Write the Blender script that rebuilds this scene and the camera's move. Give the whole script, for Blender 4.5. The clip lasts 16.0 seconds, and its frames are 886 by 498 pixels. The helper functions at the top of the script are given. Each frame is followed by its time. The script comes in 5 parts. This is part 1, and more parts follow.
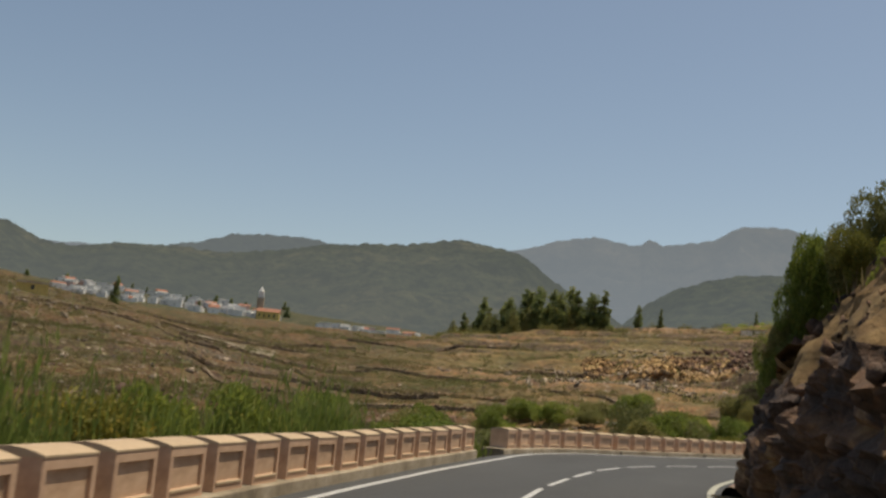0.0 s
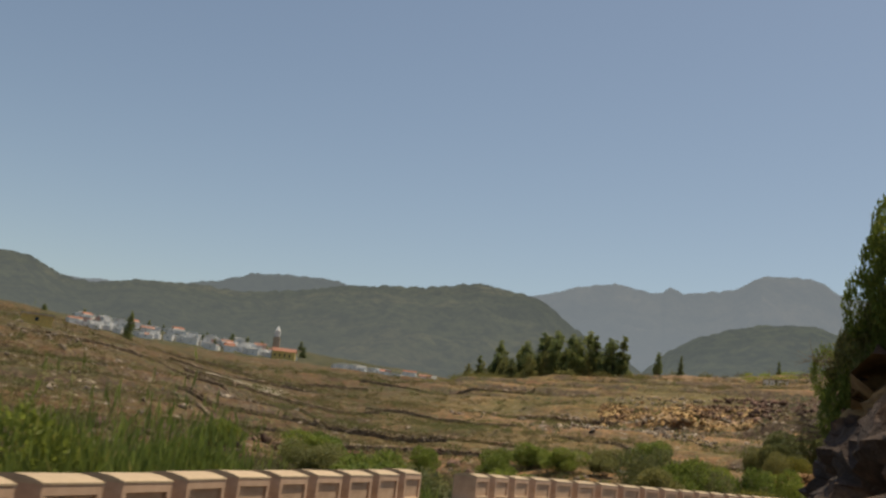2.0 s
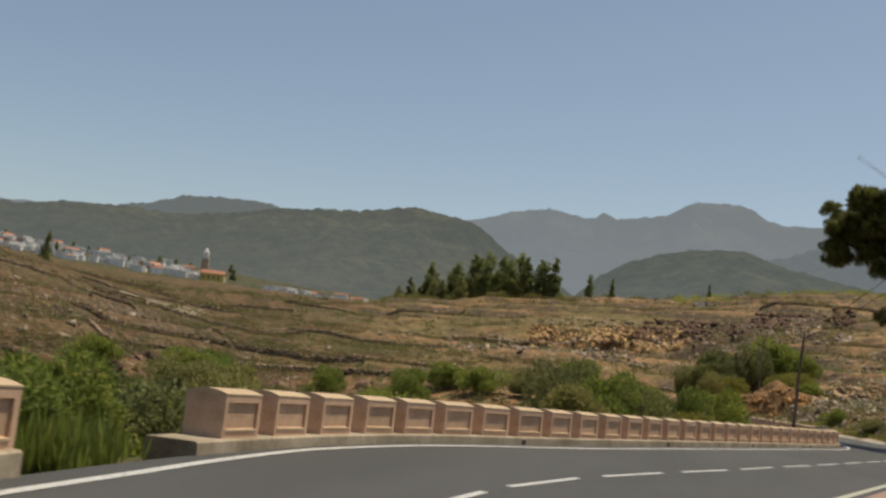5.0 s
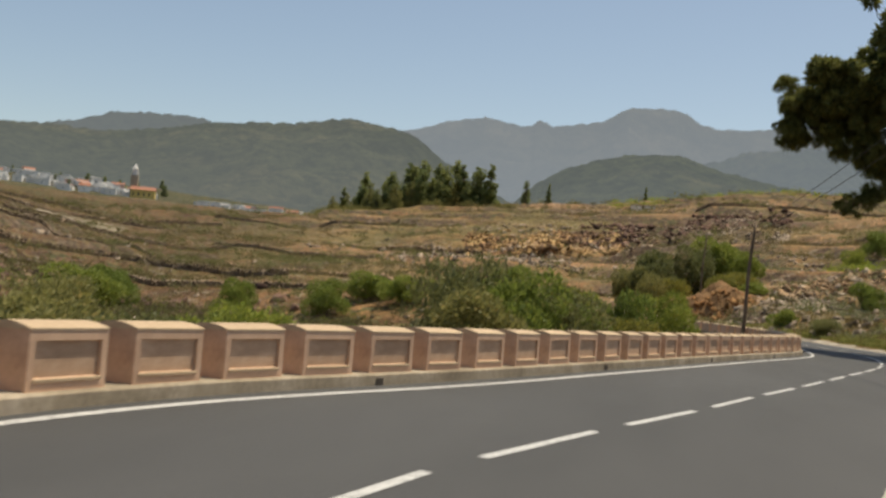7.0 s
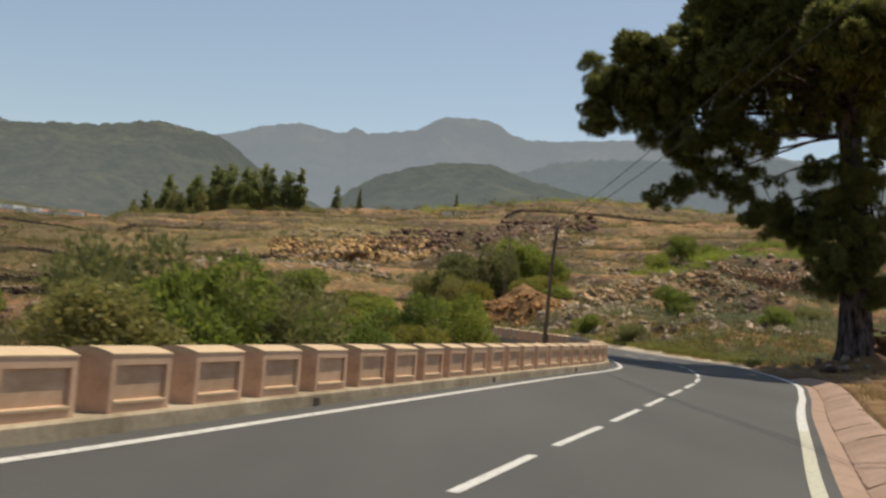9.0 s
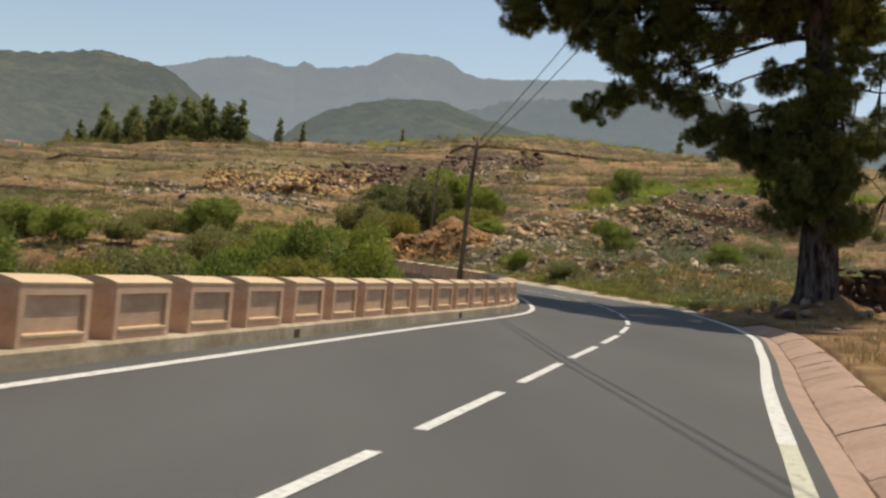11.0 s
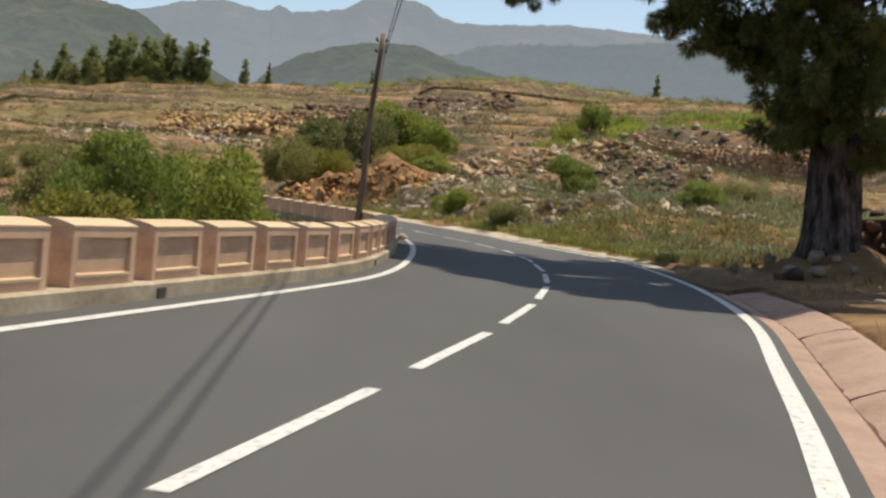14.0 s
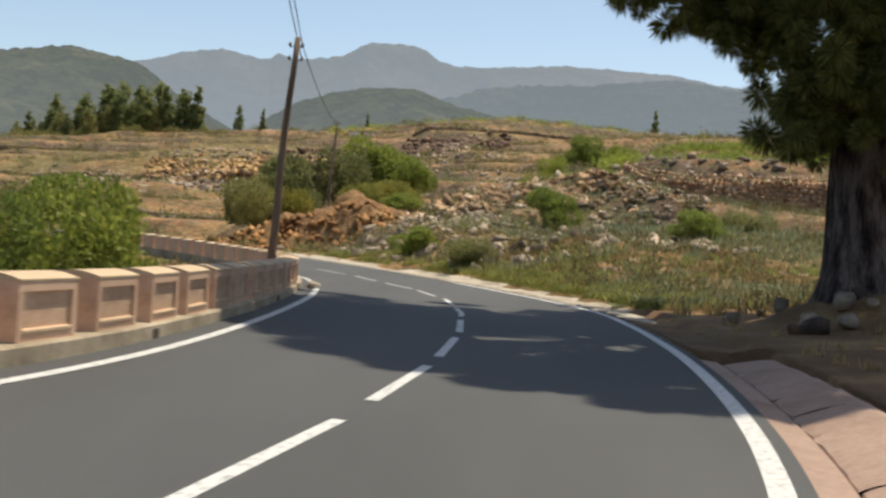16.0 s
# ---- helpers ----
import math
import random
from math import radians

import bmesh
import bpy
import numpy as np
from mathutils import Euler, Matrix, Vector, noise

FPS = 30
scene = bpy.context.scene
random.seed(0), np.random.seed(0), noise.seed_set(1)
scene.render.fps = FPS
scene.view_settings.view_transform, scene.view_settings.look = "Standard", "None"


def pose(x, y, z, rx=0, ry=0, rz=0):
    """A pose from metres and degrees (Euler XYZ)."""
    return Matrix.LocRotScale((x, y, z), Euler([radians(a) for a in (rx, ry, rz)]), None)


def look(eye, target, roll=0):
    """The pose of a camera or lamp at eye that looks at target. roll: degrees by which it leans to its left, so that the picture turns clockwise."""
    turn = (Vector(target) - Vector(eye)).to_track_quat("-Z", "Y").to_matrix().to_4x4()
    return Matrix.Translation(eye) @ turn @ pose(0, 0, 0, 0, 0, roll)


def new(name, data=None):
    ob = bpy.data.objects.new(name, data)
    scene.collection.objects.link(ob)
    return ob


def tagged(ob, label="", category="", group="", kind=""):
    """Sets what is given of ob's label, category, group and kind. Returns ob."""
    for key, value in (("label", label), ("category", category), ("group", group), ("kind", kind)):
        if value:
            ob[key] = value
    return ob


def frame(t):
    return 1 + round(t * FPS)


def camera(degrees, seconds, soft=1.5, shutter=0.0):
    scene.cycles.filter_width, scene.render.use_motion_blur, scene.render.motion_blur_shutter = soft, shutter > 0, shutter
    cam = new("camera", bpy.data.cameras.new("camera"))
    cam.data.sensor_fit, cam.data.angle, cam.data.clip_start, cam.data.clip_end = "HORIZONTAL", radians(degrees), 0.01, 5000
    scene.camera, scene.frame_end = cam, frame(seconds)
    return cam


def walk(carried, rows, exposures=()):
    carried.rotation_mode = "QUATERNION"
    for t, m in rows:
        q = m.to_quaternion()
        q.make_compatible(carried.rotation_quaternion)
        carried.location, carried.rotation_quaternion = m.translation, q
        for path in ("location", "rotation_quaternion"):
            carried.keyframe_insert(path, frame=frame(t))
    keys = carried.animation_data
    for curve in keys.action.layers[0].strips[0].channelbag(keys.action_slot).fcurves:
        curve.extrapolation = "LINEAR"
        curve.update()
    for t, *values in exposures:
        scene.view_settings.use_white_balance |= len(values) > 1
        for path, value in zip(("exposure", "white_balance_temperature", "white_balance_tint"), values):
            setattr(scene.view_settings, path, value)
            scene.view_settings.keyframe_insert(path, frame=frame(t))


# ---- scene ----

# ------------------------------------------------------------ camera
cam = camera(44.0, 16.0, soft=2.5, shutter=0.4)
# seconds, x, y, z, pitch, roll, yaw
PATH = [
    (0, -0.461, -44.272, 1.249, 8.08, -5.11, 18.57),
    (0.5, -0.716, -42.558, 1.250, 9.39, -6.10, 18.42),
    (1, -0.890, -40.779, 1.233, 8.59, -6.32, 19.71),
    (1.5, -1.025, -39.060, 1.189, 9.53, -5.47, 20.47),
    (2, -1.287, -37.355, 1.243, 10.28, -6.37, 19.45),
    (2.5, -1.513, -35.577, 1.231, 11.18, -7.52, 19.38),
    (3, -1.767, -33.781, 1.205, 9.78, -6.27, 20.24),
    (3.5, -2.018, -31.971, 1.183, 8.39, -4.97, 19.70),
    (4, -2.172, -30.203, 1.177, 8.77, -5.42, 17.28),
    (4.2, -2.236, -29.500, 1.180, 8.65, -6.04, 16.32),
    (6.3, -2.993, -21.500, 1.179, 1.21, -6.09, 16.01),
    (6.5, -3.045, -20.665, 1.193, 0.85, -5.61, 14.53),
    (7, -3.140, -18.651, 1.250, 2.36, -4.55, 12.95),
    (7.5, -3.178, -16.763, 1.214, 4.90, -2.82, 11.62),
    (8, -2.997, -14.776, 1.227, 4.89, -2.48, 6.84),
    (8.5, -2.773, -12.971, 1.178, 3.88, -3.87, 5.56),
    (9, -2.518, -11.025, 1.262, 3.47, -4.27, 3.26),
    (9.5, -2.155, -9.284, 1.210, 1.28, -3.82, 1.80),
    (9.7, -2.030, -8.476, 1.243, 1.32, -4.44, 1.32),
    (11.8, -0.098, -0.462, 1.175, 0.02, -4.63, 0.23),
    (12, 0.053, 0.287, 1.233, 1.00, -4.28, 0.08),
    (12.5, 0.450, 1.722, 1.223, -0.22, -4.23, 0.91),
    (13, 0.773, 3.621, 1.164, -1.97, -2.42, -0.07),
    (13.5, 1.280, 5.336, 1.174, -0.33, -4.65, -0.32),
    (14, 1.755, 7.163, 1.147, -2.23, -4.98, -0.57),
    (14.5, 2.257, 8.556, 1.172, -1.55, -5.62, -0.60),
    (15, 2.779, 10.234, 1.180, -2.44, -5.93, 1.64),
    (15.5, 3.170, 11.935, 1.208, -0.30, -3.06, 1.44),
    (16, 3.705, 13.743, 1.180, -0.01, -3.60, -0.36),
]
walk(cam, [(t, pose(x, y, z, 90 + p, r, w)) for t, x, y, z, p, r, w in PATH], [(0, -0.43, 7700, 7), (4.2, -0.43, 7700, 7), (7, -0.17, 7700, 7), (9.5, -0.15, 7700, 7), (12, 0.04, 7600, 7), (16, 0.18, 7300, 7)])

# ------------------------------------------------------------ light
SUN_WAY = Vector((0.25, 0.25, 1.0)).normalized()
world = bpy.data.worlds.new("sky")
scene.world = world
world.use_nodes = True
wn = world.node_tree
sky = wn.nodes.new("ShaderNodeTexSky")
sky.sky_type = "NISHITA"
sky.sun_disc = False
sky.sun_elevation = math.asin(SUN_WAY.z)
sky.sun_rotation = math.atan2(SUN_WAY.x, SUN_WAY.y)
sky.altitude = 1200
sky.air_density = 1.0
sky.dust_density = 3.0
sky.ozone_density = 1.0
back = wn.nodes["Background"]
back.inputs["Strength"].default_value = 0.15
wn.links.new(sky.outputs["Color"], back.inputs["Color"])
sun = new("sun", bpy.data.lights.new("sun", "SUN"))
sun.data.energy = 4.75
sun.data.angle = radians(0.6)
sun.data.color = (1.0, 0.95, 0.87)
sun.matrix_world = look((60, 60, 300), Vector((60, 60, 300)) - SUN_WAY)

# ------------------------------------------------------------ materials
def shader(name, rough=0.9, metal=0.0):
    m = bpy.data.materials.new(name)
    m.use_nodes = True
    nt = m.node_tree
    bsdf = nt.nodes["Principled BSDF"]
    bsdf.inputs["Roughness"].default_value = rough
    bsdf.inputs["Metallic"].default_value = metal
    bsdf.inputs["Specular IOR Level"].default_value = 0.25
    return m, nt, bsdf


def noise_node(nt, scale, detail=4.0, rough=0.6, stretch=None, source="Object"):
    tc = nt.nodes.new("ShaderNodeTexCoord")
    n = nt.nodes.new("ShaderNodeTexNoise")
    n.inputs["Scale"].default_value = scale
    n.inputs["Detail"].default_value = detail
    n.inputs["Roughness"].default_value = rough
    if stretch:
        mp = nt.nodes.new("ShaderNodeMapping")
        mp.inputs["Scale"].default_value = stretch
        nt.links.new(tc.outputs[source], mp.inputs["Vector"])
        nt.links.new(mp.outputs["Vector"], n.inputs["Vector"])
    else:
        nt.links.new(tc.outputs[source], n.inputs["Vector"])
    return n.outputs["Fac"]


def ramp(nt, fac, stops):
    r = nt.nodes.new("ShaderNodeValToRGB")
    e = r.color_ramp.elements
    while len(e) > 1:
        e.remove(e[-1])
    e[0].position, e[0].color = stops[0][0], (*stops[0][1], 1)
    for p, c in stops[1:]:
        k = e.new(p)
        k.color = (*c, 1)
    nt.links.new(fac, r.inputs["Fac"])
    return r.outputs["Color"]


def mix(nt, fac, a, b, mode="MIX"):
    n = nt.nodes.new("ShaderNodeMix")
    n.data_type, n.blend_type = "RGBA", mode
    for key, value in ((0, fac), (6, a), (7, b)):
        if isinstance(value, (int, float)):
            n.inputs[key].default_value = value
        elif isinstance(value, tuple):
            n.inputs[key].default_value = (*value, 1)
        else:
            nt.links.new(value, n.inputs[key])
    return n.outputs[2]


def curve_of(nt, fac, lo, hi):
    n = nt.nodes.new("ShaderNodeMapRange")
    n.inputs["From Min"].default_value, n.inputs["From Max"].default_value = lo, hi
    nt.links.new(fac, n.inputs["Value"])
    return n.outputs["Result"]


def bump(nt, bsdf, fac, strength, distance):
    b = nt.nodes.new("ShaderNodeBump")
    b.inputs["Strength"].default_value = strength
    b.inputs["Distance"].default_value = distance
    nt.links.new(fac, b.inputs["Height"])
    nt.links.new(b.outputs["Normal"], bsdf.inputs["Normal"])


def mottled(name, stops, scale, fine=None, rough=0.9, relief=0.3, depth=0.02, stretch=None, vary=0.0, grainy=0.55, island=0.0):
    """Two noises: a broad one that picks the colour, a fine one that grains it."""
    m, nt, bsdf = shader(name, rough)
    broad = noise_node(nt, scale, 5, 0.62, stretch)
    colour = ramp(nt, broad, stops)
    grain = noise_node(nt, fine or scale * 9, 4, 0.7, stretch)
    colour = mix(nt, grainy, colour, ramp(nt, grain, [(0.3, (0.45, 0.45, 0.45)), (0.7, (1.35, 1.35, 1.35))]), "MULTIPLY")
    if vary:
        info = nt.nodes.new("ShaderNodeObjectInfo")
        tone = ramp(nt, info.outputs["Random"], [(0.0, (1 - vary,) * 3), (1.0, (1 + vary,) * 3)])
        colour = mix(nt, 1.0, colour, tone, "MULTIPLY")
    if island:
        geo = nt.nodes.new("ShaderNodeNewGeometry")
        tone = ramp(nt, geo.outputs["Random Per Island"], [(0.0, (1 - island,) * 3), (0.75, (1 + island * 0.3,) * 3), (1.0, (1 + island, 1 + island * 0.95, 1 + island * 0.9))])
        colour = mix(nt, 1.0, colour, tone, "MULTIPLY")
    nt.links.new(colour, bsdf.inputs["Base Color"])
    bump(nt, bsdf, grain, relief, depth)
    return m


def leafy(name, dark, light, extra, thin=0.25):
    """Leaves: colour by each leaf's own chance, a little light passes through."""
    m, nt, bsdf = shader(name, 0.6)
    geo = nt.nodes.new("ShaderNodeNewGeometry")
    info = nt.nodes.new("ShaderNodeObjectInfo")
    colour = ramp(nt, geo.outputs["Random Per Island"], [(0.0, dark), (0.6, light), (0.93, light), (1.0, extra)])
    tone = ramp(nt, info.outputs["Random"], [(0.0, (0.75, 0.8, 0.8)), (1.0, (1.25, 1.15, 1.0))])
    colour = mix(nt, 1.0, colour, tone, "MULTIPLY")
    nt.links.new(colour, bsdf.inputs["Base Color"])
    through_leaf = nt.nodes.new("ShaderNodeBsdfTranslucent")
    nt.links.new(colour, through_leaf.inputs["Color"])
    both = nt.nodes.new("ShaderNodeMixShader")
    both.inputs[0].default_value = thin
    nt.links.new(bsdf.outputs[0], both.inputs[1])
    nt.links.new(through_leaf.outputs[0], both.inputs[2])
    nt.links.new(both.outputs[0], nt.nodes["Material Output"].inputs["Surface"])
    return m


def far_hill(name, stops, scale, haze_colour, amount, low, high, crowns=0.0):
    """Hillside a kilometre and more away: forest and rock tones with haze painted in as emission, denser towards the
    valley floor.
    """
    m, nt, bsdf = shader(name, 1.0)
    bsdf.inputs["Specular IOR Level"].default_value = 0.0
    broad = noise_node(nt, scale, 6, 0.65)
    patch = noise_node(nt, scale * 5, 5, 0.7)
    fine = noise_node(nt, 0.045, 4, 0.75)
    colour = ramp(nt, broad, stops)
    colour = mix(nt, 0.55, colour, ramp(nt, patch, [(0.36, (0.35, 0.38, 0.42)), (0.64, (1.6, 1.55, 1.4))]), "MULTIPLY")
    colour = mix(nt, crowns, colour, ramp(nt, fine, [(0.40, (0.15, 0.17, 0.17)), (0.58, (1.9, 1.85, 1.7))]), "MULTIPLY")
    nt.links.new(colour, bsdf.inputs["Base Color"])
    bump(nt, bsdf, fine, crowns, 6.0)
    # haze painted as an even glow of its own, mixed over the hill's colour
    haze_glow = nt.nodes.new("ShaderNodeEmission")
    haze_glow.inputs["Color"].default_value = (*haze_colour, 1)
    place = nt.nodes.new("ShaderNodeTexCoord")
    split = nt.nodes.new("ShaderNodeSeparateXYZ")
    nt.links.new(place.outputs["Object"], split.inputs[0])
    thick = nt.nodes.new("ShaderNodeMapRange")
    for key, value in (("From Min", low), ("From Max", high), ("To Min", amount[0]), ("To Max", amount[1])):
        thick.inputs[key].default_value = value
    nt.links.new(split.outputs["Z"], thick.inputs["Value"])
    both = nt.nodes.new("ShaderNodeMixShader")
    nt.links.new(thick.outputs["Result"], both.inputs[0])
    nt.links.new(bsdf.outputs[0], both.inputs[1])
    nt.links.new(haze_glow.outputs[0], both.inputs[2])
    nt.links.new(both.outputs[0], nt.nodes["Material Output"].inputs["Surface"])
    return m


def ground_material():
    m, nt, bsdf = shader("dry_hillside", 0.95)
    broad = noise_node(nt, 0.022, 6, 0.6)
    patch = noise_node(nt, 0.11, 5, 0.65)
    grain = noise_node(nt, 1.3, 5, 0.75)
    soil = ramp(nt, patch, [(0.30, (0.074, 0.046, 0.030)), (0.45, (0.140, 0.088, 0.051)), (0.56, (0.225, 0.142, 0.080)), (0.64, (0.155, 0.102, 0.060)), (0.76, (0.112, 0.080, 0.053))])
    green = ramp(nt, patch, [(0.3, (0.060, 0.054, 0.026)), (0.5, (0.108, 0.092, 0.042)), (0.7, (0.165, 0.120, 0.060))])
    colour = mix(nt, curve_of(nt, broad, 0.42, 0.60), soil, green)
    # the old farm terraces lie on darker, redder soil
    place = nt.nodes.new("ShaderNodeTexCoord")
    east = nt.nodes.new("ShaderNodeSeparateXYZ")
    nt.links.new(place.outputs["Object"], east.inputs[0])
    slant = nt.nodes.new("ShaderNodeMath")
    slant.operation = "MULTIPLY_ADD"
    slant.inputs[1].default_value = 0.35
    nt.links.new(east.outputs["Y"], slant.inputs[0])
    nt.links.new(east.outputs["X"], slant.inputs[2])
    farm = curve_of(nt, slant.outputs[0], 0, -40)
    colour = mix(nt, farm, colour, mix(nt, 1.0, colour, (0.70, 0.58, 0.49), "MULTIPLY"))
    colour = mix(nt, farm, mix(nt, 1.0, colour, (1.62, 1.43, 1.24), "MULTIPLY"), colour)
    strip = ramp(nt, noise_node(nt, 0.05, 3, 0.5, (0.35, 1.3, 1.0)), [(0.40, (0.8, 0.78, 0.74)), (0.47, (1.25, 1.2, 1.1)), (0.55, (0.75, 0.62, 0.5)), (0.62, (1.1, 1.15, 1.0))])
    colour = mix(nt, 0.65, colour, strip, "MULTIPLY")
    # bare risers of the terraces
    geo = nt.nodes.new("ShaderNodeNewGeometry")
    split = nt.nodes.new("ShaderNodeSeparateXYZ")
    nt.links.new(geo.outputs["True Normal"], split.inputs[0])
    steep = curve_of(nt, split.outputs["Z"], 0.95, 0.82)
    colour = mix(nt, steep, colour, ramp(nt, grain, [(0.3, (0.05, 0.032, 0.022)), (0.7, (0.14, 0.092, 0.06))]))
    # bare ground with its own colour: the quarry's ochre face, its dark lava rim, a patch of red soil on the crest
    def bare(cx, cy, across, along, stops, scale):
        where = nt.nodes.new("ShaderNodeTexCoord")
        off = nt.nodes.new("ShaderNodeMapping")
        off.inputs["Location"].default_value = (-cx / across, -cy / along, 0)
        off.inputs["Scale"].default_value = (1 / across, 1 / along, 0.0)
        nt.links.new(where.outputs["Object"], off.inputs["Vector"])
        reach = nt.nodes.new("ShaderNodeVectorMath")
        reach.operation = "LENGTH"
        nt.links.new(off.outputs["Vector"], reach.inputs[0])
        wob = nt.nodes.new("ShaderNodeMath")
        wob.operation = "MULTIPLY_ADD"
        nt.links.new(patch, wob.inputs[0])
        wob.inputs[1].default_value = 1.6
        nt.links.new(reach.outputs["Value"], wob.inputs[2])
        return mix(nt, curve_of(nt, wob.outputs[0], 1.95, 1.55), colour, ramp(nt, noise_node(nt, scale, 5, 0.7), stops))

    colour = bare(-43, 258, 24, 22, [(0.35, (0.10, 0.058, 0.036)), (0.47, (0.33, 0.18, 0.078)), (0.56, (0.47, 0.30, 0.13)), (0.66, (0.25, 0.145, 0.08))], 0.22)
    colour = bare(2, 291, 30, 15, [(0.35, (0.06, 0.036, 0.03)), (0.5, (0.13, 0.075, 0.056)), (0.65, (0.20, 0.125, 0.09))], 0.25)
    colour = bare(-66, 430, 17, 12, [(0.35, (0.30, 0.17, 0.09)), (0.65, (0.42, 0.26, 0.15))], 0.2)
    colour = bare(-505, 835, 270, 125, [(0.35, (0.03, 0.036, 0.018)), (0.65, (0.075, 0.075, 0.038))], 0.06)
    # low dark scrub, pale stones and dry tufts, each thick in some patches and thin in others
    thick = noise_node(nt, 0.035, 4, 0.6, (0.6, 1.5, 1.0))
    scrub = noise_node(nt, 0.42, 4, 0.7)
    stony = noise_node(nt, 0.55, 5, 0.75, (1.0, 1.0, 3.0))
    tuft = noise_node(nt, 0.9, 3, 0.7)

    def spot(fac, lo, hi, where, w0, w1):
        both = nt.nodes.new("ShaderNodeMath")
        both.operation = "MULTIPLY"
        nt.links.new(curve_of(nt, fac, lo, hi), both.inputs[0])
        nt.links.new(curve_of(nt, where, w0, w1), both.inputs[1])
        return both.outputs[0]

    colour = mix(nt, spot(tuft, 0.54, 0.60, patch, 0.36, 0.50), colour, ramp(nt, broad, [(0.35, (0.20, 0.140, 0.070)), (0.65, (0.15, 0.135, 0.055))]))
    colour = mix(nt, spot(stony, 0.57, 0.62, thick, 0.42, 0.56), colour, ramp(nt, grain, [(0.35, (0.15, 0.11, 0.08)), (0.6, (0.40, 0.33, 0.25))]))
    colour = mix(nt, spot(scrub, 0.53, 0.58, thick, 0.58, 0.44), colour, ramp(nt, grain, [(0.35, (0.035, 0.038, 0.018)), (0.65, (0.11, 0.115, 0.05))]))
    colour = mix(nt, 0.75, colour, ramp(nt, grain, [(0.34, (0.35, 0.34, 0.33)), (0.66, (1.65, 1.65, 1.62))]), "MULTIPLY")
    nt.links.new(colour, bsdf.inputs["Base Color"])
    bump(nt, bsdf, grain, 0.9, 0.4)
    return m


def asphalt_material():
    m, nt, bsdf = shader("asphalt", 0.82)
    broad = noise_node(nt, 0.35, 4, 0.6, (1.0, 0.25, 1.0))
    stone = noise_node(nt, 90.0, 3, 0.8)
    colour = ramp(nt, broad, [(0.3, (0.060, 0.0597, 0.059)), (0.7, (0.084, 0.0835, 0.082))])
    colour = mix(nt, 0.6, colour, ramp(nt, stone, [(0.3, (0.55, 0.55, 0.55)), (0.7, (1.45, 1.45, 1.45))]), "MULTIPLY")
    nt.links.new(colour, bsdf.inputs["Base Color"])
    bump(nt, bsdf, stone, 0.35, 0.006)
    return m


def paint_material(name="road_paint", worn=(0.22, 0.215, 0.205), half=(0.50, 0.495, 0.475), full=(0.62, 0.615, 0.59)):
    m, nt, bsdf = shader(name, 0.7)
    wear = noise_node(nt, 14.0, 5, 0.75)
    colour = ramp(nt, wear, [(0.36, worn), (0.45, half), (0.7, full)])
    nt.links.new(colour, bsdf.inputs["Base Color"])
    bump(nt, bsdf, noise_node(nt, 90.0, 3, 0.8), 0.3, 0.004)
    return m


ASPHALT = asphalt_material()
PAINT = paint_material()
OLD_PAINT = paint_material("old_road_paint", (0.25, 0.24, 0.19), (0.41, 0.40, 0.32), (0.49, 0.475, 0.385))
GROUND = ground_material()
RENDERED = mottled("pink_masonry_render", [(0.28, (0.46, 0.295, 0.20)), (0.42, (0.57, 0.37, 0.25)), (0.54, (0.64, 0.425, 0.29)), (0.68, (0.69, 0.475, 0.335))], 1.9, 26, 0.88, 0.3, 0.005, vary=0.06, grainy=0.16)
CAPPING = mottled("sunbleached_masonry_cap", [(0.3, (0.45, 0.325, 0.21)), (0.55, (0.545, 0.405, 0.265)), (0.7, (0.49, 0.36, 0.24))], 2.2, 30, 0.85, 0.25, 0.004, vary=0.05, grainy=0.2)
# recess panels: a little darker and browner than the block render
PANEL = mottled("darker_recess_panel", [(0.32, (0.43, 0.28, 0.18)), (0.5, (0.53, 0.35, 0.23)), (0.68, (0.60, 0.415, 0.285))], 2.4, 32, 0.9, 0.25, 0.005, (1.0, 1.0, 2.2), 0.1, 0.18)
CONCRETE = mottled("weathered_concrete", [(0.3, (0.20, 0.16, 0.11)), (0.48, (0.33, 0.27, 0.19)), (0.6, (0.41, 0.34, 0.25)), (0.72, (0.47, 0.39, 0.30))], 1.2, 14, 0.92, 0.5, 0.012, grainy=0.4)
PINK_SLAB = mottled("pink_gutter_concrete", [(0.3, (0.25, 0.165, 0.122)), (0.55, (0.335, 0.23, 0.178)), (0.7, (0.285, 0.2, 0.155))], 1.1, 16, 0.92, 0.4, 0.008, vary=0.06, grainy=0.3)
BASALT = mottled("dark_basalt", [(0.3, (0.035, 0.026, 0.021)), (0.47, (0.085, 0.056, 0.042)), (0.58, (0.17, 0.095, 0.055)), (0.7, (0.34, 0.21, 0.105))], 0.9, 7, 0.88, 1.0, 0.08)
LAVA_ROCK = mottled("dark_red_lava_rock", [(0.3, (0.075, 0.045, 0.036)), (0.5, (0.15, 0.088, 0.065)), (0.7, (0.26, 0.165, 0.115))], 0.12, 2.5, 0.95, 0.8, 0.1, island=0.5)
BANK_EARTH = mottled("ochre_bank_earth", [(0.3, (0.13, 0.075, 0.035)), (0.5, (0.25, 0.155, 0.07)), (0.7, (0.38, 0.26, 0.12))], 0.9, 8, 0.95, 0.9, 0.05)
PALE_FIELD = mottled("pale_fallow_field", [(0.3, (0.22, 0.175, 0.12)), (0.7, (0.34, 0.28, 0.20))], 0.1, 1.2)
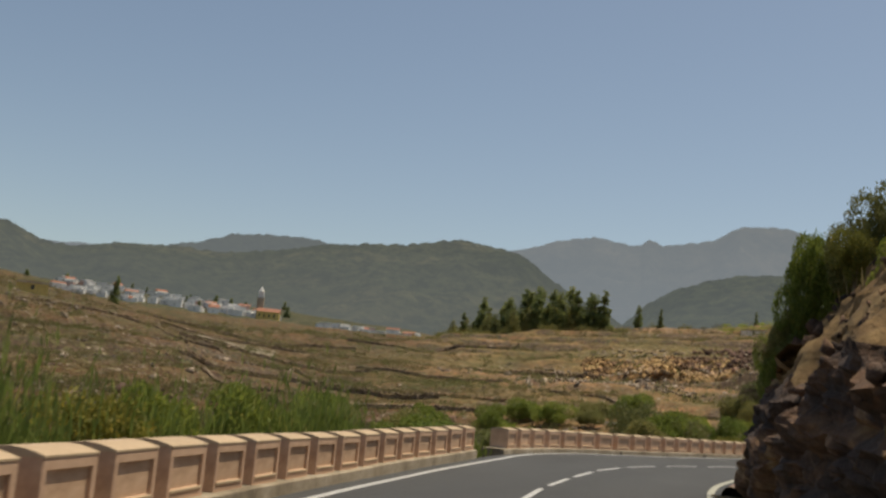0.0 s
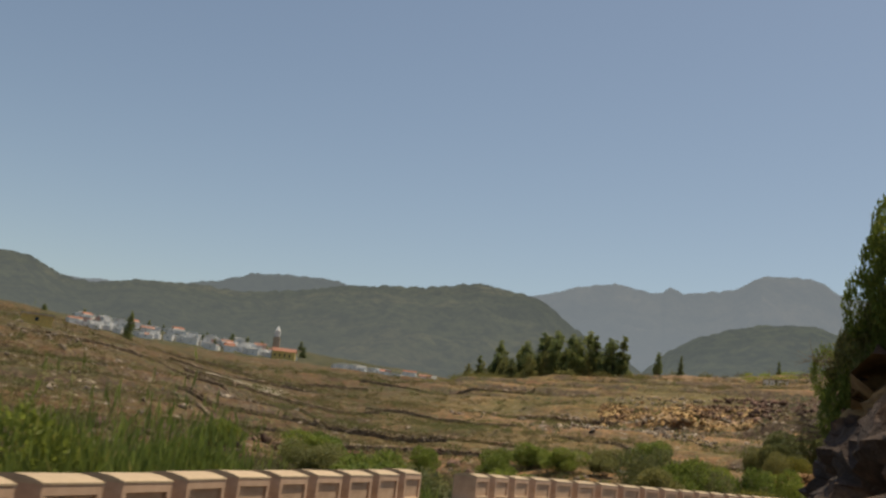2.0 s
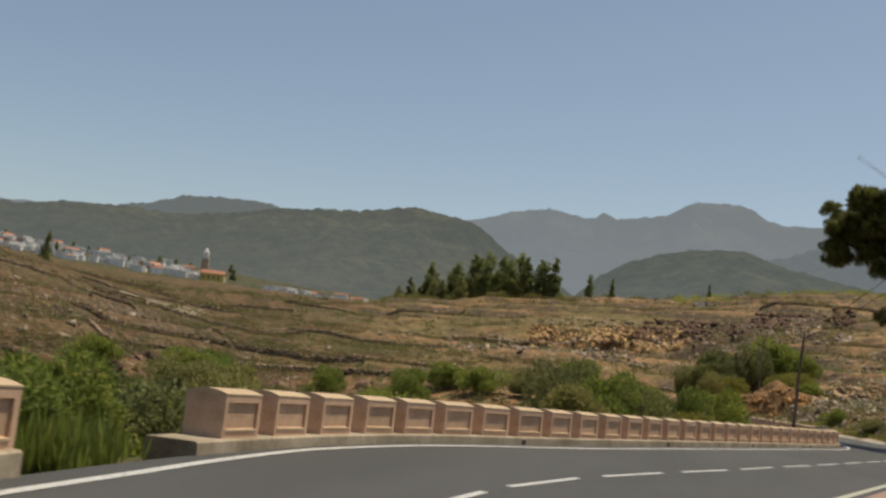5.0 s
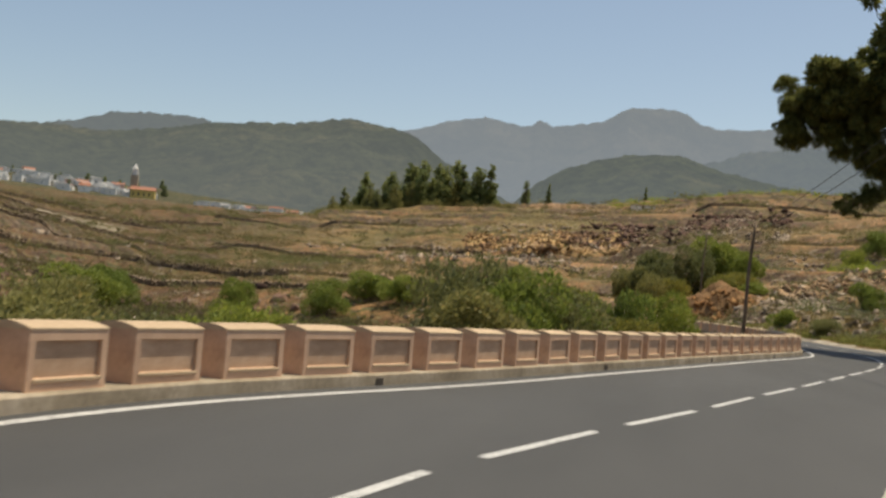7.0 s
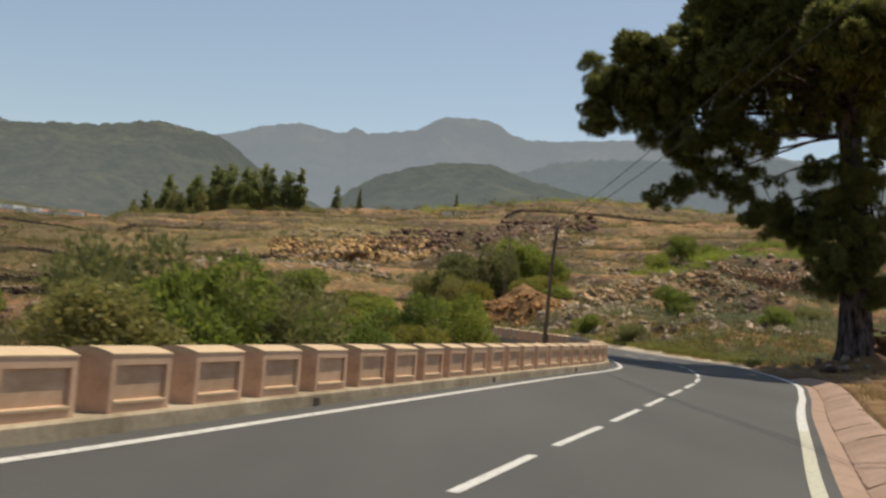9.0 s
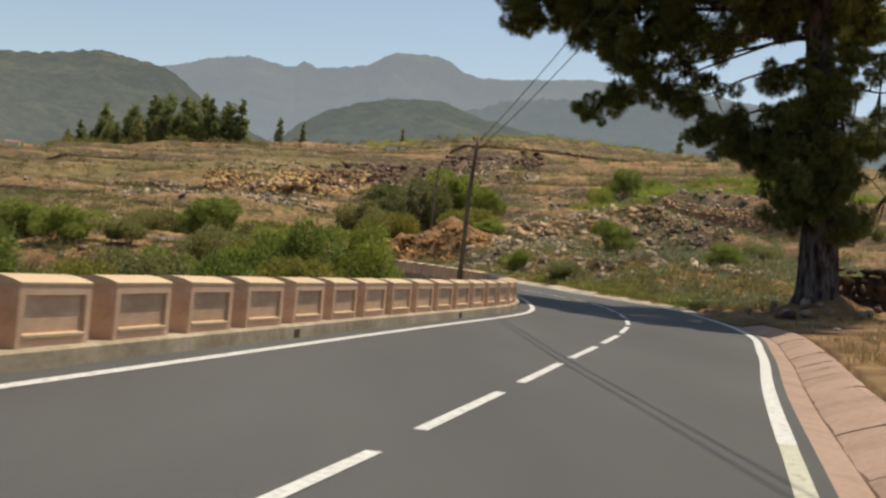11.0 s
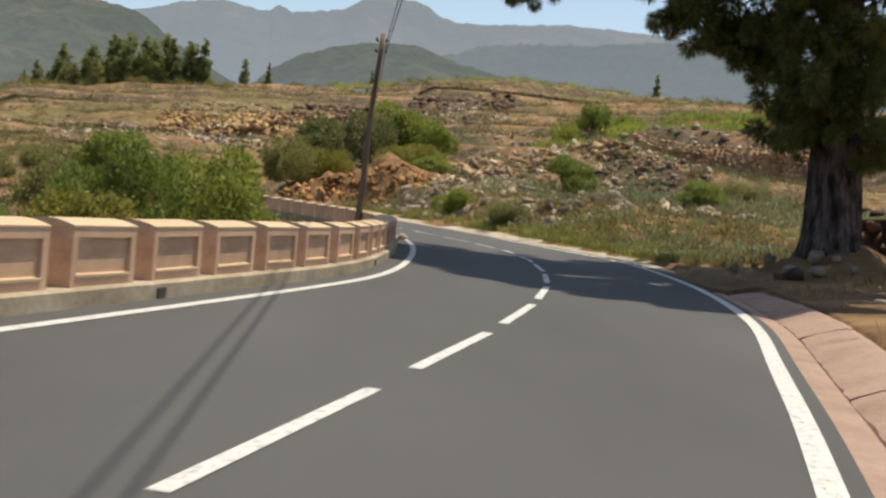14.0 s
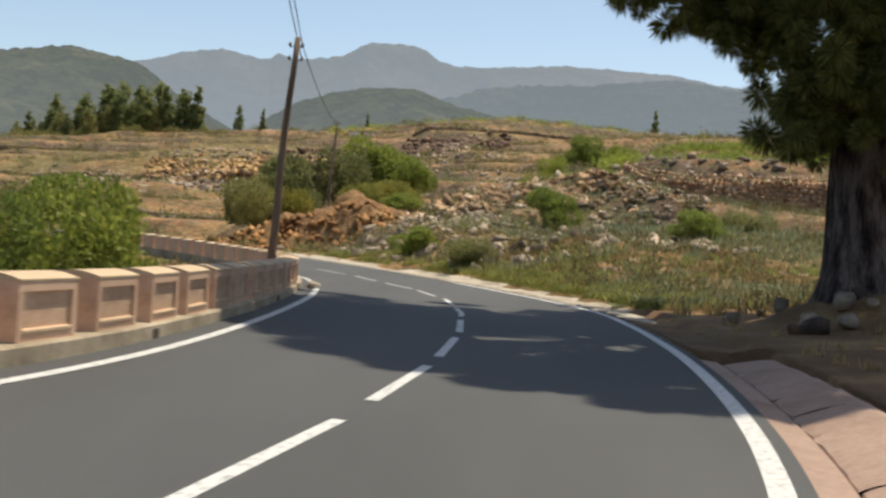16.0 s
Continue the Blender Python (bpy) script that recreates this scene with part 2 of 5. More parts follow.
DRY_SOIL = mottled("dry_needle_soil", [(0.3, (0.075, 0.040, 0.020)), (0.5, (0.15, 0.084, 0.037)), (0.7, (0.27, 0.175, 0.078))], 0.5, 9, 0.95, 0.7, 0.03)
GRAVEL = mottled("pale_gravel", [(0.35, (0.30, 0.25, 0.19)), (0.6, (0.46, 0.40, 0.31))], 1.2, 22, 0.95, 0.6, 0.02)
OCHRE_ROCK = mottled("ochre_rock", [(0.3, (0.12, 0.06, 0.036)), (0.5, (0.30, 0.165, 0.08)), (0.7, (0.46, 0.32, 0.17))], 0.5, 4, 0.92, 0.7, 0.05, vary=0.3)
RUST_ROCK = mottled("rust_rock", [(0.3, (0.11, 0.05, 0.022)), (0.5, (0.30, 0.15, 0.057)), (0.7, (0.44, 0.26, 0.11))], 0.7, 5, 0.95, 0.9, 0.06, grainy=0.7, island=0.6)
QUARRY_ROCK = mottled("broken_quarry_rock", [(0.34, (0.12, 0.072, 0.05)), (0.44, (0.24, 0.14, 0.08)), (0.52, (0.44, 0.27, 0.12)), (0.60, (0.54, 0.37, 0.17)), (0.7, (0.24, 0.14, 0.085))], 0.10, 2.2, 0.95, 0.9, 0.2, grainy=0.7, island=0.6)
TAN_ROCK = mottled("pale_tan_bedrock", [(0.3, (0.22, 0.125, 0.065)), (0.5, (0.40, 0.26, 0.145)), (0.7, (0.55, 0.41, 0.26))], 0.35, 4, 0.95, 0.8, 0.06, grainy=0.6, island=0.5)
RUST_EARTH = mottled("rust_earth", [(0.3, (0.13, 0.068, 0.032)), (0.5, (0.27, 0.152, 0.068)), (0.7, (0.38, 0.245, 0.12))], 0.5, 4, 0.95, 0.9, 0.06)
GREY_ROCK = mottled("grey_field_stone", [(0.3, (0.18, 0.135, 0.098)), (0.55, (0.33, 0.262, 0.195)), (0.75, (0.48, 0.40, 0.315))], 0.6, 5, 0.92, 0.7, 0.05, vary=0.2, island=0.5)
BROWN_STONE = mottled("brown_wall_stone", [(0.3, (0.27, 0.165, 0.10)), (0.55, (0.46, 0.315, 0.20)), (0.75, (0.58, 0.44, 0.31))], 0.9, 6, 0.92, 0.7, 0.05, vary=0.15, island=0.45)
DARK_STONE = mottled("dark_terrace_stone", [(0.3, (0.14, 0.10, 0.066)), (0.55, (0.25, 0.185, 0.125)), (0.75, (0.36, 0.285, 0.205))], 0.9, 6, 0.92, 0.7, 0.05, vary=0.15, island=0.4)
BARK = mottled("pine_bark", [(0.38, (0.018, 0.013, 0.012)), (0.47, (0.075, 0.055, 0.047)), (0.6, (0.17, 0.135, 0.12))], 4.6, 19, 0.95, 1.0, 0.08, (1.0, 1.0, 0.30))
POLE_WOOD = mottled("tarred_pole_wood", [(0.3, (0.10, 0.07, 0.05)), (0.6, (0.24, 0.175, 0.125))], 3.0, 20, 0.9, 0.5, 0.01, (1, 1, 0.08))
TWIG = mottled("dry_twig", [(0.3, (0.13, 0.09, 0.06)), (0.7, (0.30, 0.22, 0.15))], 4, 30)
NEEDLES = leafy("pine_needles", (0.07, 0.09, 0.034), (0.20, 0.215, 0.072), (0.32, 0.30, 0.11), 0.42)
GROVE_NEEDLES = leafy("grove_needles", (0.125, 0.16, 0.065), (0.235, 0.27, 0.105), (0.31, 0.31, 0.14), 0.5)
LEAF_GREEN = leafy("shrub_leaves", (0.13, 0.175, 0.038), (0.25, 0.30, 0.068), (0.40, 0.37, 0.11), 0.48)
LEAF_VINE = leafy("vine_leaves", (0.22, 0.28, 0.05), (0.34, 0.40, 0.085), (0.46, 0.46, 0.12), 0.5)
LEAF_OLIVE = leafy("dusty_shrub_leaves", (0.14, 0.15, 0.055), (0.25, 0.25, 0.098), (0.38, 0.32, 0.14), 0.44)
SCRUB_LEAF = leafy("dry_scrub", (0.10, 0.09, 0.04), (0.19, 0.165, 0.075), (0.30, 0.22, 0.11), 0.35)
LEAF_YELLOW = leafy("broom_in_flower", (0.13, 0.145, 0.035), (0.245, 0.24, 0.06), (0.48, 0.37, 0.07), 0.4)
GRASS_DRY = leafy("dry_grass", (0.22, 0.17, 0.085), (0.38, 0.29, 0.14), (0.50, 0.40, 0.20), 0.35)
GRASS_GREEN = leafy("green_roadside_grass", (0.16, 0.21, 0.045), (0.30, 0.345, 0.085), (0.50, 0.42, 0.12), 0.5)
GRASS_VERGE = leafy("mixed_verge_grass", (0.22, 0.25, 0.09), (0.38, 0.40, 0.15), (0.52, 0.46, 0.20), 0.48)
HERB_GREY = leafy("grey_green_herbs", (0.22, 0.235, 0.13), (0.36, 0.37, 0.205), (0.46, 0.42, 0.25), 0.45)
WHITEWASH = mottled("whitewashed_wall", [(0.3, (0.70, 0.67, 0.62)), (0.7, (0.82, 0.80, 0.76))], 0.2, 2, 0.9, 0.1, 0.01, vary=0.12)
OCHRE_WALL = mottled("ochre_painted_wall", [(0.3, (0.56, 0.40, 0.12)), (0.7, (0.66, 0.50, 0.18))], 0.2, 2)
ROOF_TILE = mottled("red_roof_tiles", [(0.3, (0.28, 0.12, 0.075)), (0.7, (0.42, 0.21, 0.14))], 0.5, 3, 0.9, 0.4, 0.05, vary=0.2)
DARK_PANE = shader("dark_window_pane", 0.15)[0]
DARK_PANE.node_tree.nodes["Principled BSDF"].inputs["Base Color"].default_value = (0.03, 0.035, 0.04, 1)
CABLE = shader("black_cable", 0.6)[0]
CABLE.node_tree.nodes["Principled BSDF"].inputs["Base Color"].default_value = (0.03, 0.03, 0.03, 1)
CERAMIC = shader("brown_insulator", 0.3)[0]
CERAMIC.node_tree.nodes["Principled BSDF"].inputs["Base Color"].default_value = (0.12, 0.07, 0.05, 1)
WOODS = [(0.35, (0.026, 0.034, 0.017)), (0.55, (0.05, 0.056, 0.028)), (0.7, (0.115, 0.095, 0.055))]
# each hill carries its own painted haze: glow colour, then share at foot and top
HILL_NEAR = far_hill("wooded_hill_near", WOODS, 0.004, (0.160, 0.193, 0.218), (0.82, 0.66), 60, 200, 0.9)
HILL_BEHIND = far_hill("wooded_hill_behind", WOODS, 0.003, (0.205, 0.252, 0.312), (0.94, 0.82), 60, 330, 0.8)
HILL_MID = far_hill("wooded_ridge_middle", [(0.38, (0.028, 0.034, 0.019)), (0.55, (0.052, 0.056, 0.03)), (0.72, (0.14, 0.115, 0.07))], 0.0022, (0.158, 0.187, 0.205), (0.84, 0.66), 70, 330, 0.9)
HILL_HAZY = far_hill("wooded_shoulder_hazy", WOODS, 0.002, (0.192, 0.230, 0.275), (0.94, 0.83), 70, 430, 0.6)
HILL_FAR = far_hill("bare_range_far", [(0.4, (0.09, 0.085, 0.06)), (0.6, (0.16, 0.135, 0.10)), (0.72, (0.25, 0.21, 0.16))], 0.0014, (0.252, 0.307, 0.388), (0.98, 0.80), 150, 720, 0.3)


# ------------------------------------------------------------ mesh helpers
def lattice(ix, iy, seed):
    h = (ix.astype(np.int64) * 374761393 + iy.astype(np.int64) * 668265263 + seed * 974711) & 0x7FFFFFFF
    h = ((h ^ (h >> 13)) * 1274126177) & 0x7FFFFFFF
    return ((h ^ (h >> 16)) & 0xFFFF) / 65535.0


def smooth_noise(x, y, seed=0):
    x, y = np.asarray(x, float), np.asarray(y, float)
    ix, iy = np.floor(x), np.floor(y)
    fx, fy = x - ix, y - iy
    fx, fy = fx * fx * (3 - 2 * fx), fy * fy * (3 - 2 * fy)
    a, b = lattice(ix, iy, seed), lattice(ix + 1, iy, seed)
    c, d = lattice(ix, iy + 1, seed), lattice(ix + 1, iy + 1, seed)
    return (a + (b - a) * fx) * (1 - fy) + (c + (d - c) * fx) * fy - 0.5


def layered(x, y, size, octaves=4, seed=0):
    total, amp, s = 0, 1.0, size
    for k in range(octaves):
        total = total + amp * smooth_noise(x / s, y / s, seed + k)
        amp, s = amp * 0.5, s * 0.47
    return total


def step01(a, b, v):
    u = np.clip((v - a) / (b - a), 0, 1)
    return u * u * (3 - 2 * u)


def mesh_of(name, verts, faces, material, smooth=False):
    me = bpy.data.meshes.new(name)
    me.from_pydata([tuple(v) for v in verts], [], faces)
    me.materials.append(material)
    if smooth:
        me.polygons.foreach_set("use_smooth", [True] * len(me.polygons))
    me.update()
    return me


def grid_mesh(name, P, material, smooth=True):
    """P: rows x columns x 3."""
    r, c = P.shape[:2]
    i = np.arange((r - 1) * (c - 1))
    a = (i // (c - 1)) * c + i % (c - 1)
    faces = np.stack([a, a + 1, a + c + 1, a + c], 1)
    me = bpy.data.meshes.new(name)
    me.vertices.add(r * c)
    me.vertices.foreach_set("co", P.reshape(-1))
    me.loops.add(faces.size)
    me.loops.foreach_set("vertex_index", faces.reshape(-1).astype(np.int32))
    me.polygons.add(len(faces))
    me.polygons.foreach_set("loop_start", np.arange(0, faces.size, 4, dtype=np.int32))
    me.polygons.foreach_set("use_smooth", np.full(len(faces), smooth))
    me.materials.append(material)
    me.update(calc_edges=True)
    me.validate()
    return me


def part(name, bm, material, parent, label=""):
    """Links a bmesh, or a ready mesh, as one object under its thing."""
    if isinstance(bm, bpy.types.Mesh):
        me = bm
    else:
        me = bpy.data.meshes.new(name)
        bm.normal_update()
        bm.to_mesh(me)
        bm.free()
        me.materials.append(material)
    ob = new(name, me)
    ob.parent = parent
    return tagged(ob, label)


def thing(name, label, category, group="", kind="", at=None):
    ob = new(name)
    ob.empty_display_size = 0.2
    if at is not None:
        ob.matrix_basis = at
    return tagged(ob, label, category, group, kind)


def add_box(bm, lo, hi, bevel=0.0):
    m = Matrix.Translation([(a + b) / 2 for a, b in zip(lo, hi)]) @ Matrix.Diagonal([b - a for a, b in zip(lo, hi)] + [1])
    made = bmesh.ops.create_cube(bm, size=1, matrix=m)["verts"]
    if bevel:
        edges = list({e for v in made for e in v.link_edges})
        bmesh.ops.bevel(bm, geom=edges, offset=bevel, segments=2, affect="EDGES", profile=0.6)


def tube(points, radii, sides=8, cap=True):
    """Verts and faces of a bent, tapering tube."""
    pts = [Vector(p) for p in points]
    verts, faces = [], []
    for i, p in enumerate(pts):
        way = (pts[min(i + 1, len(pts) - 1)] - pts[max(i - 1, 0)]).normalized()
        side = way.cross(Vector((0.31, 0.95, 0.07))).normalized()
        up = side.cross(way)
        for k in range(sides):
            a = 2 * math.pi * k / sides
            verts.append(p + (side * math.cos(a) + up * math.sin(a)) * radii[i])
    for i in range(len(pts) - 1):
        for k in range(sides):
            a, b = i * sides + k, i * sides + (k + 1) % sides
            faces.append((a, b, b + sides, a + sides))
    if cap:
        faces.append(tuple(range(sides - 1, -1, -1)))
        faces.append(tuple((len(pts) - 1) * sides + k for k in range(sides)))
    return verts, faces


def merged(pieces):
    verts, faces = [], []
    for v, f in pieces:
        o = len(verts)
        verts.extend(v)
        faces.extend(tuple(i + o for i in q) for q in f)
    return verts, faces


# ------------------------------------------------------------ plan of the road
YS = np.arange(-62.0, 84.0, 0.25)


def plan_line(ys, xs):
    x = np.interp(YS, ys, xs)
    k = np.exp(-0.5 * (np.arange(-14, 15) / 6.0) ** 2)
    k /= k.sum()
    return np.convolve(np.pad(x, 14, mode="reflect", reflect_type="odd"), k, "valid")


# front edge of the parapet blocks
WALL_X = plan_line([-62, -45, -37.3, -35.7, -33, -30.8, -24.5, -21.9, -19.3, -16.4, -13.5, -10, -8.8, -7.55, -6.3, -3.86, 0.4, 1.6, 12.1, 19.2, 20.5, 22.4, 25.9, 30, 35, 40, 45, 50, 55, 60, 66, 72, 84],
                   [-0.5, -3.6, -5.5, -5.9, -6.44, -6.8, -7.66, -7.83, -8.0, -8.25, -8.3, -8.03, -7.73, -7.38, -6.97, -6.2, -5.15, -4.83, -2.12, -0.18, 0.15, 0.65, 0.92, 1.0, 0.92, 0.5, -0.4, -2.4, -5.2, -8.8, -15, -23, -42])
# right edge line
RIGHT_X = plan_line([-62, -44, -36, -30, -23, -18.5, -13, -10, -4.5, -1.9, 4.3, 7.6, 11.5, 13.8, 15.4, 17.8, 19.5, 21.4, 23.5, 27.3, 32, 37.5, 43, 50, 56, 62, 68, 74, 84],
                    [5.0, 0.7, -0.4, -1.3, -2.3, -2.52, -2.27, -1.65, -0.45, 0.1, 1.66, 2.47, 3.5, 4.18, 4.55, 5.15, 5.65, 6.05, 6.4, 6.9, 7.25, 7.4, 6.5, 4.4, 1.7, -2.1, -7.4, -14, -30])
SLANT_W = 1 / np.sqrt(1 + np.gradient(WALL_X, YS) ** 2)
SLANT_R = 1 / np.sqrt(1 + np.gradient(RIGHT_X, YS) ** 2)


def road_z(y):
    return 0.0008 * np.clip(np.asarray(y, float) - 40, 0, None) ** 2


def wall_x(y):
    return np.interp(y, YS, WALL_X)


def right_x(y):
    return np.interp(y, YS, RIGHT_X)


def lateral(x, y):
    """Metres beyond the parapet's front to the left, and beyond the edge line to the right."""
    return (wall_x(y) - x) * np.interp(y, YS, SLANT_W), (x - right_x(y)) * np.interp(y, YS, SLANT_R)


# height of the land by distance, for five bearings
FAR_D = [0, 20, 45, 66, 80, 100, 150, 200, 265, 290, 350, 440, 520, 700, 880, 1000, 1300, 3000, 4800]
LAND = {
    -48: [0, -2.2, -1.8, -0.8, 0.3, 2, 8, 14, 21, 23, 27, 32, 38, 50, 62, 85, 100, 110, 110],
    -30: [0, -2.4, -2.4, -1.8, -1.2, -0.3, 2.4, 5.4, 9.5, 11.5, 17, 25, 32, 43, 56, 74, 78, 87, 87],
    -8: [0, -1.6, -1.2, -0.4, 0.6, 2.2, 5, 8.5, 12.5, 18.5, 24, 34, 37, 40, 44, 50, 60, 80, 80],
    4: [0, -0.1, 0.5, 1.9, 3.3, 6.6, 12.2, 17.5, 23.5, 27, 34, 45, 47, 48, 50, 55, 60, 80, 80],
    15: [0, 0.3, 1.0, 3.0, 5.0, 9.6, 16, 21, 28.5, 31, 38, 49, 52, 54, 56, 60, 66, 80, 80],
}


def land(x, y):
    d = np.hypot(x, y)
    b = np.degrees(np.arctan2(x, np.maximum(y, 0.35 * np.abs(x) + 1e-6)))
    keys = list(LAND)
    cols = [np.interp(d, FAR_D, LAND[k]) for k in keys]
    z = cols[0]
    for k in range(len(keys) - 1):
        w = step01(keys[k], keys[k + 1], b)
        z = z * (1 - w) + cols[k + 1] * w
    # the fields climb on to a crest beyond the quarry
    climb = np.interp(b, [-40, -26, -22, -18, -14, -8, 4, 10, 15], [0, 0, 0.08, 0.42, 0.8, 1.15, 1.0, 0.35, 0])
    z = z + step01(262, 335, d) * (1 - step01(600, 1000, d)) * d * np.tan(np.radians(climb))
    rough = layered(x, y, 46, 5, 3)
    z = z + rough * np.clip((d - 30) / 90, 0, 1) * np.clip(d / 160, 0.35, 1.6) * 2.2
    # terraces on the open hillside
    rise = np.clip(1.3 + d / 110, 1.3, 4.6)
    u = z / rise + 0.7 * layered(x, y, 85, 3, 9)
    f = u - np.floor(u)
    stepped = z + rise * (step01(0.70, 1.0, f) - f) * 0.7
    keep = step01(40, 70, d) * (1 - step01(430, 640, d)) * step01(-0.16, 0.10, layered(x, y, 90, 2, 21) + 0.10)
    z = z + (stepped - z) * keep
    # a bedrock knoll, and the step of ground held by the retaining wall
    z = z + 2.6 * np.exp(-(((x - 9.5) / 7.5) ** 2 + ((y - 78.5) / 5.5) ** 2)) + 0.2 * np.exp(-(((x - 16) / 5) ** 2 + ((y - 74) / 5) ** 2))
    f = (x - 16.5) * -0.447 + (y - 90.0) * -0.894
    s = (x - 16.5) * 0.894 + (y - 90.0) * -0.447
    z = z - 1.75 * step01(-0.9, -0.2, f) * (1 - step01(4, 13, f)) * step01(-3, 3, s) * (1 - step01(15, 24, s))
    # broken face of the old quarry
    cut = np.exp(-((b + 6.5) / 6.0) ** 4)
    edge = d - (262 + 26 * layered(x, y, 30, 4, 33) + 1.2 * b)
    z = z + cut * 6.5 * (step01(-2.0, 2.0, edge) - step01(-40, 40, edge))
    edge = d - (226 + 30 * layered(x, y, 24, 4, 39))
    z = z + cut * 4.0 * (step01(-2.0, 2.0, edge) - step01(-26, 26, edge))
    z = z + cut * np.exp(-((d - 245) / 42) ** 2) * 1.6 * layered(x, y, 9, 3, 35)
    return z + 0.25 * layered(x, y, 3.0, 3, 5) * np.clip(d / 60, 0.15, 1.0)


def ground_z(x, y):
    x, y = np.asarray(x, float), np.asarray(y, float)
    z = land(x, y)
    left, right = lateral(x, y)
    base = road_z(y)
    inside = (y > -61) & (y < 83)
    zl = base - 0.06 + (z - base + 0.06) * step01(0.7, 5.0 + 14 * step01(55, 66, y), left)
    bank = base + 0.07 + np.clip(right - 1.2, 0, 40) * 0.07
    bank = bank + 0.05 * layered(x, y, 1.3, 3, 8) * step01(1.2, 2.2, right)
    cut = step01(-21.6, -23.6, y)
    bank = bank * (1 - cut) + cut * (base + 3.4 * step01(1.3, 2.7, right) + np.clip(right - 2.2, 0, 2.6) * 0.9 + np.clip(right - 4.8, 0, 5) * 0.45)
    far_side = step01(40, 52, y)
    zr = bank + (z - bank) * np.maximum(step01(9, 30, right), far_side * step01(0.8, 5.0, right))
    out = np.where(left > 0, zl, np.where(right > 0.0, zr, base - 0.2))
    out = np.where((right > 0) & (right <= 1.2) & (left <= 0) & (cut < 0.5), np.where(y < 28.6, base - 0.28, base - 0.06), out)
    return np.where(inside, out, z)


# ------------------------------------------------------------ ground and hills
def build_ground():
    ox, oy = -2.0, -50.0
    fine = np.radians(np.arange(-52, 34.01, 0.26))
    coarse = np.radians(np.arange(38, 304, 6.0))
    ang = np.concatenate([fine, coarse, [fine[0] + 2 * math.pi]])
    rings = [2.0]
    while rings[-1] < 1050:
        rings.append(rings[-1] * 1.0085 + 0.02)
    while rings[-1] < 4800:
        rings.append(rings[-1] * 1.06)
    r = np.array(rings)
    X = ox + r[:, None] * np.sin(ang)[None]
    Y = oy + r[:, None] * np.cos(ang)[None]
    P = np.stack([X, Y, ground_z(X, Y)], 2)
    P[:, -1] = P[:, 0]
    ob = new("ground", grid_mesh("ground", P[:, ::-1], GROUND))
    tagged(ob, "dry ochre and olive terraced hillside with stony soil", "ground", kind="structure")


def build_hill(name, label, material, bearings, elevations, near, far, base, seed, rough, wooded, eye=(-2.0, -15.0)):
    b = np.arange(bearings[0], bearings[-1] + 0.01, 0.09)
    e = np.interp(b, bearings, elevations)
    top = np.tan(np.radians(e)) * far + 1.2
    u = np.concatenate([np.linspace(0, 1, 60), [1.06, 1.2, 1.4]])
    P = np.zeros((len(u), len(b), 3))
    for i, k in enumerate(u):
        d = near + (far - near) * k
        rise = min(k, 1.0) ** 0.85 if k <= 1 else 1 - (k - 1) * 0.8
        x, y = eye[0] + d * np.sin(np.radians(b)), eye[1] + d * np.cos(np.radians(b))
        z = base + (top - base) * rise
        gully = np.abs(layered(x, y, (far - near) * 0.30, 4, seed))
        z = z - (top - base) * rough * gully * np.sin(math.pi * min(k, 1.0)) ** 0.8
        z = z + layered(x, y, far * 0.006, 3, seed + 5) * far * 0.0018 + np.abs(layered(x, y, 17.0, 2, seed + 9)) * 6.0 * wooded
        P[i, :, 0], P[i, :, 1], P[i, :, 2] = x, y, z
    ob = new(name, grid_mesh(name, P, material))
    tagged(ob, label, "mountain", kind="structure")


build_ground()
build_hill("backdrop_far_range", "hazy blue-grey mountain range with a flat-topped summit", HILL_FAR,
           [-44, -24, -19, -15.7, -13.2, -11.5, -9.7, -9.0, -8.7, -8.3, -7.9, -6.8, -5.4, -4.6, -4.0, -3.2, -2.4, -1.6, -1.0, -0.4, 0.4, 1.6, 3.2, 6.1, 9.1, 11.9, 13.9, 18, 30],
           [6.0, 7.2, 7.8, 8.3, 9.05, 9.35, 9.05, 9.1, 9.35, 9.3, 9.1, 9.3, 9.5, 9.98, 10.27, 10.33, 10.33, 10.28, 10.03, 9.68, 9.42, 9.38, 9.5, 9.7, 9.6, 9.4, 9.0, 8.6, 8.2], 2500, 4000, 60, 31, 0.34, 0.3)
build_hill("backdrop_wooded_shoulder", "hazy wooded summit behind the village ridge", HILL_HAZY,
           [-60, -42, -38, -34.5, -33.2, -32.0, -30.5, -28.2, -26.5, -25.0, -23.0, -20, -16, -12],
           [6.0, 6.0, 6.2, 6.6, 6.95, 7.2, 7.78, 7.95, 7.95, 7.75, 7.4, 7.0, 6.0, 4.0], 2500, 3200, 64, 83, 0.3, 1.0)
build_hill("backdrop_wooded_ridge", "dark green wooded mountain ridge with light haze mixed into its colour", HILL_MID,
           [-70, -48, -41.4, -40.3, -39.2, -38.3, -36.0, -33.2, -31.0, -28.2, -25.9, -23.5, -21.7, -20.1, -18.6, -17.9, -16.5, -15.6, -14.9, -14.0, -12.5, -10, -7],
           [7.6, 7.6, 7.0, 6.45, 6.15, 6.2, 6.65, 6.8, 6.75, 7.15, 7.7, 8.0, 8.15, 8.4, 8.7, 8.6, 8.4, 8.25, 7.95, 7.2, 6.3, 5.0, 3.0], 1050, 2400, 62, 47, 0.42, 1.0)
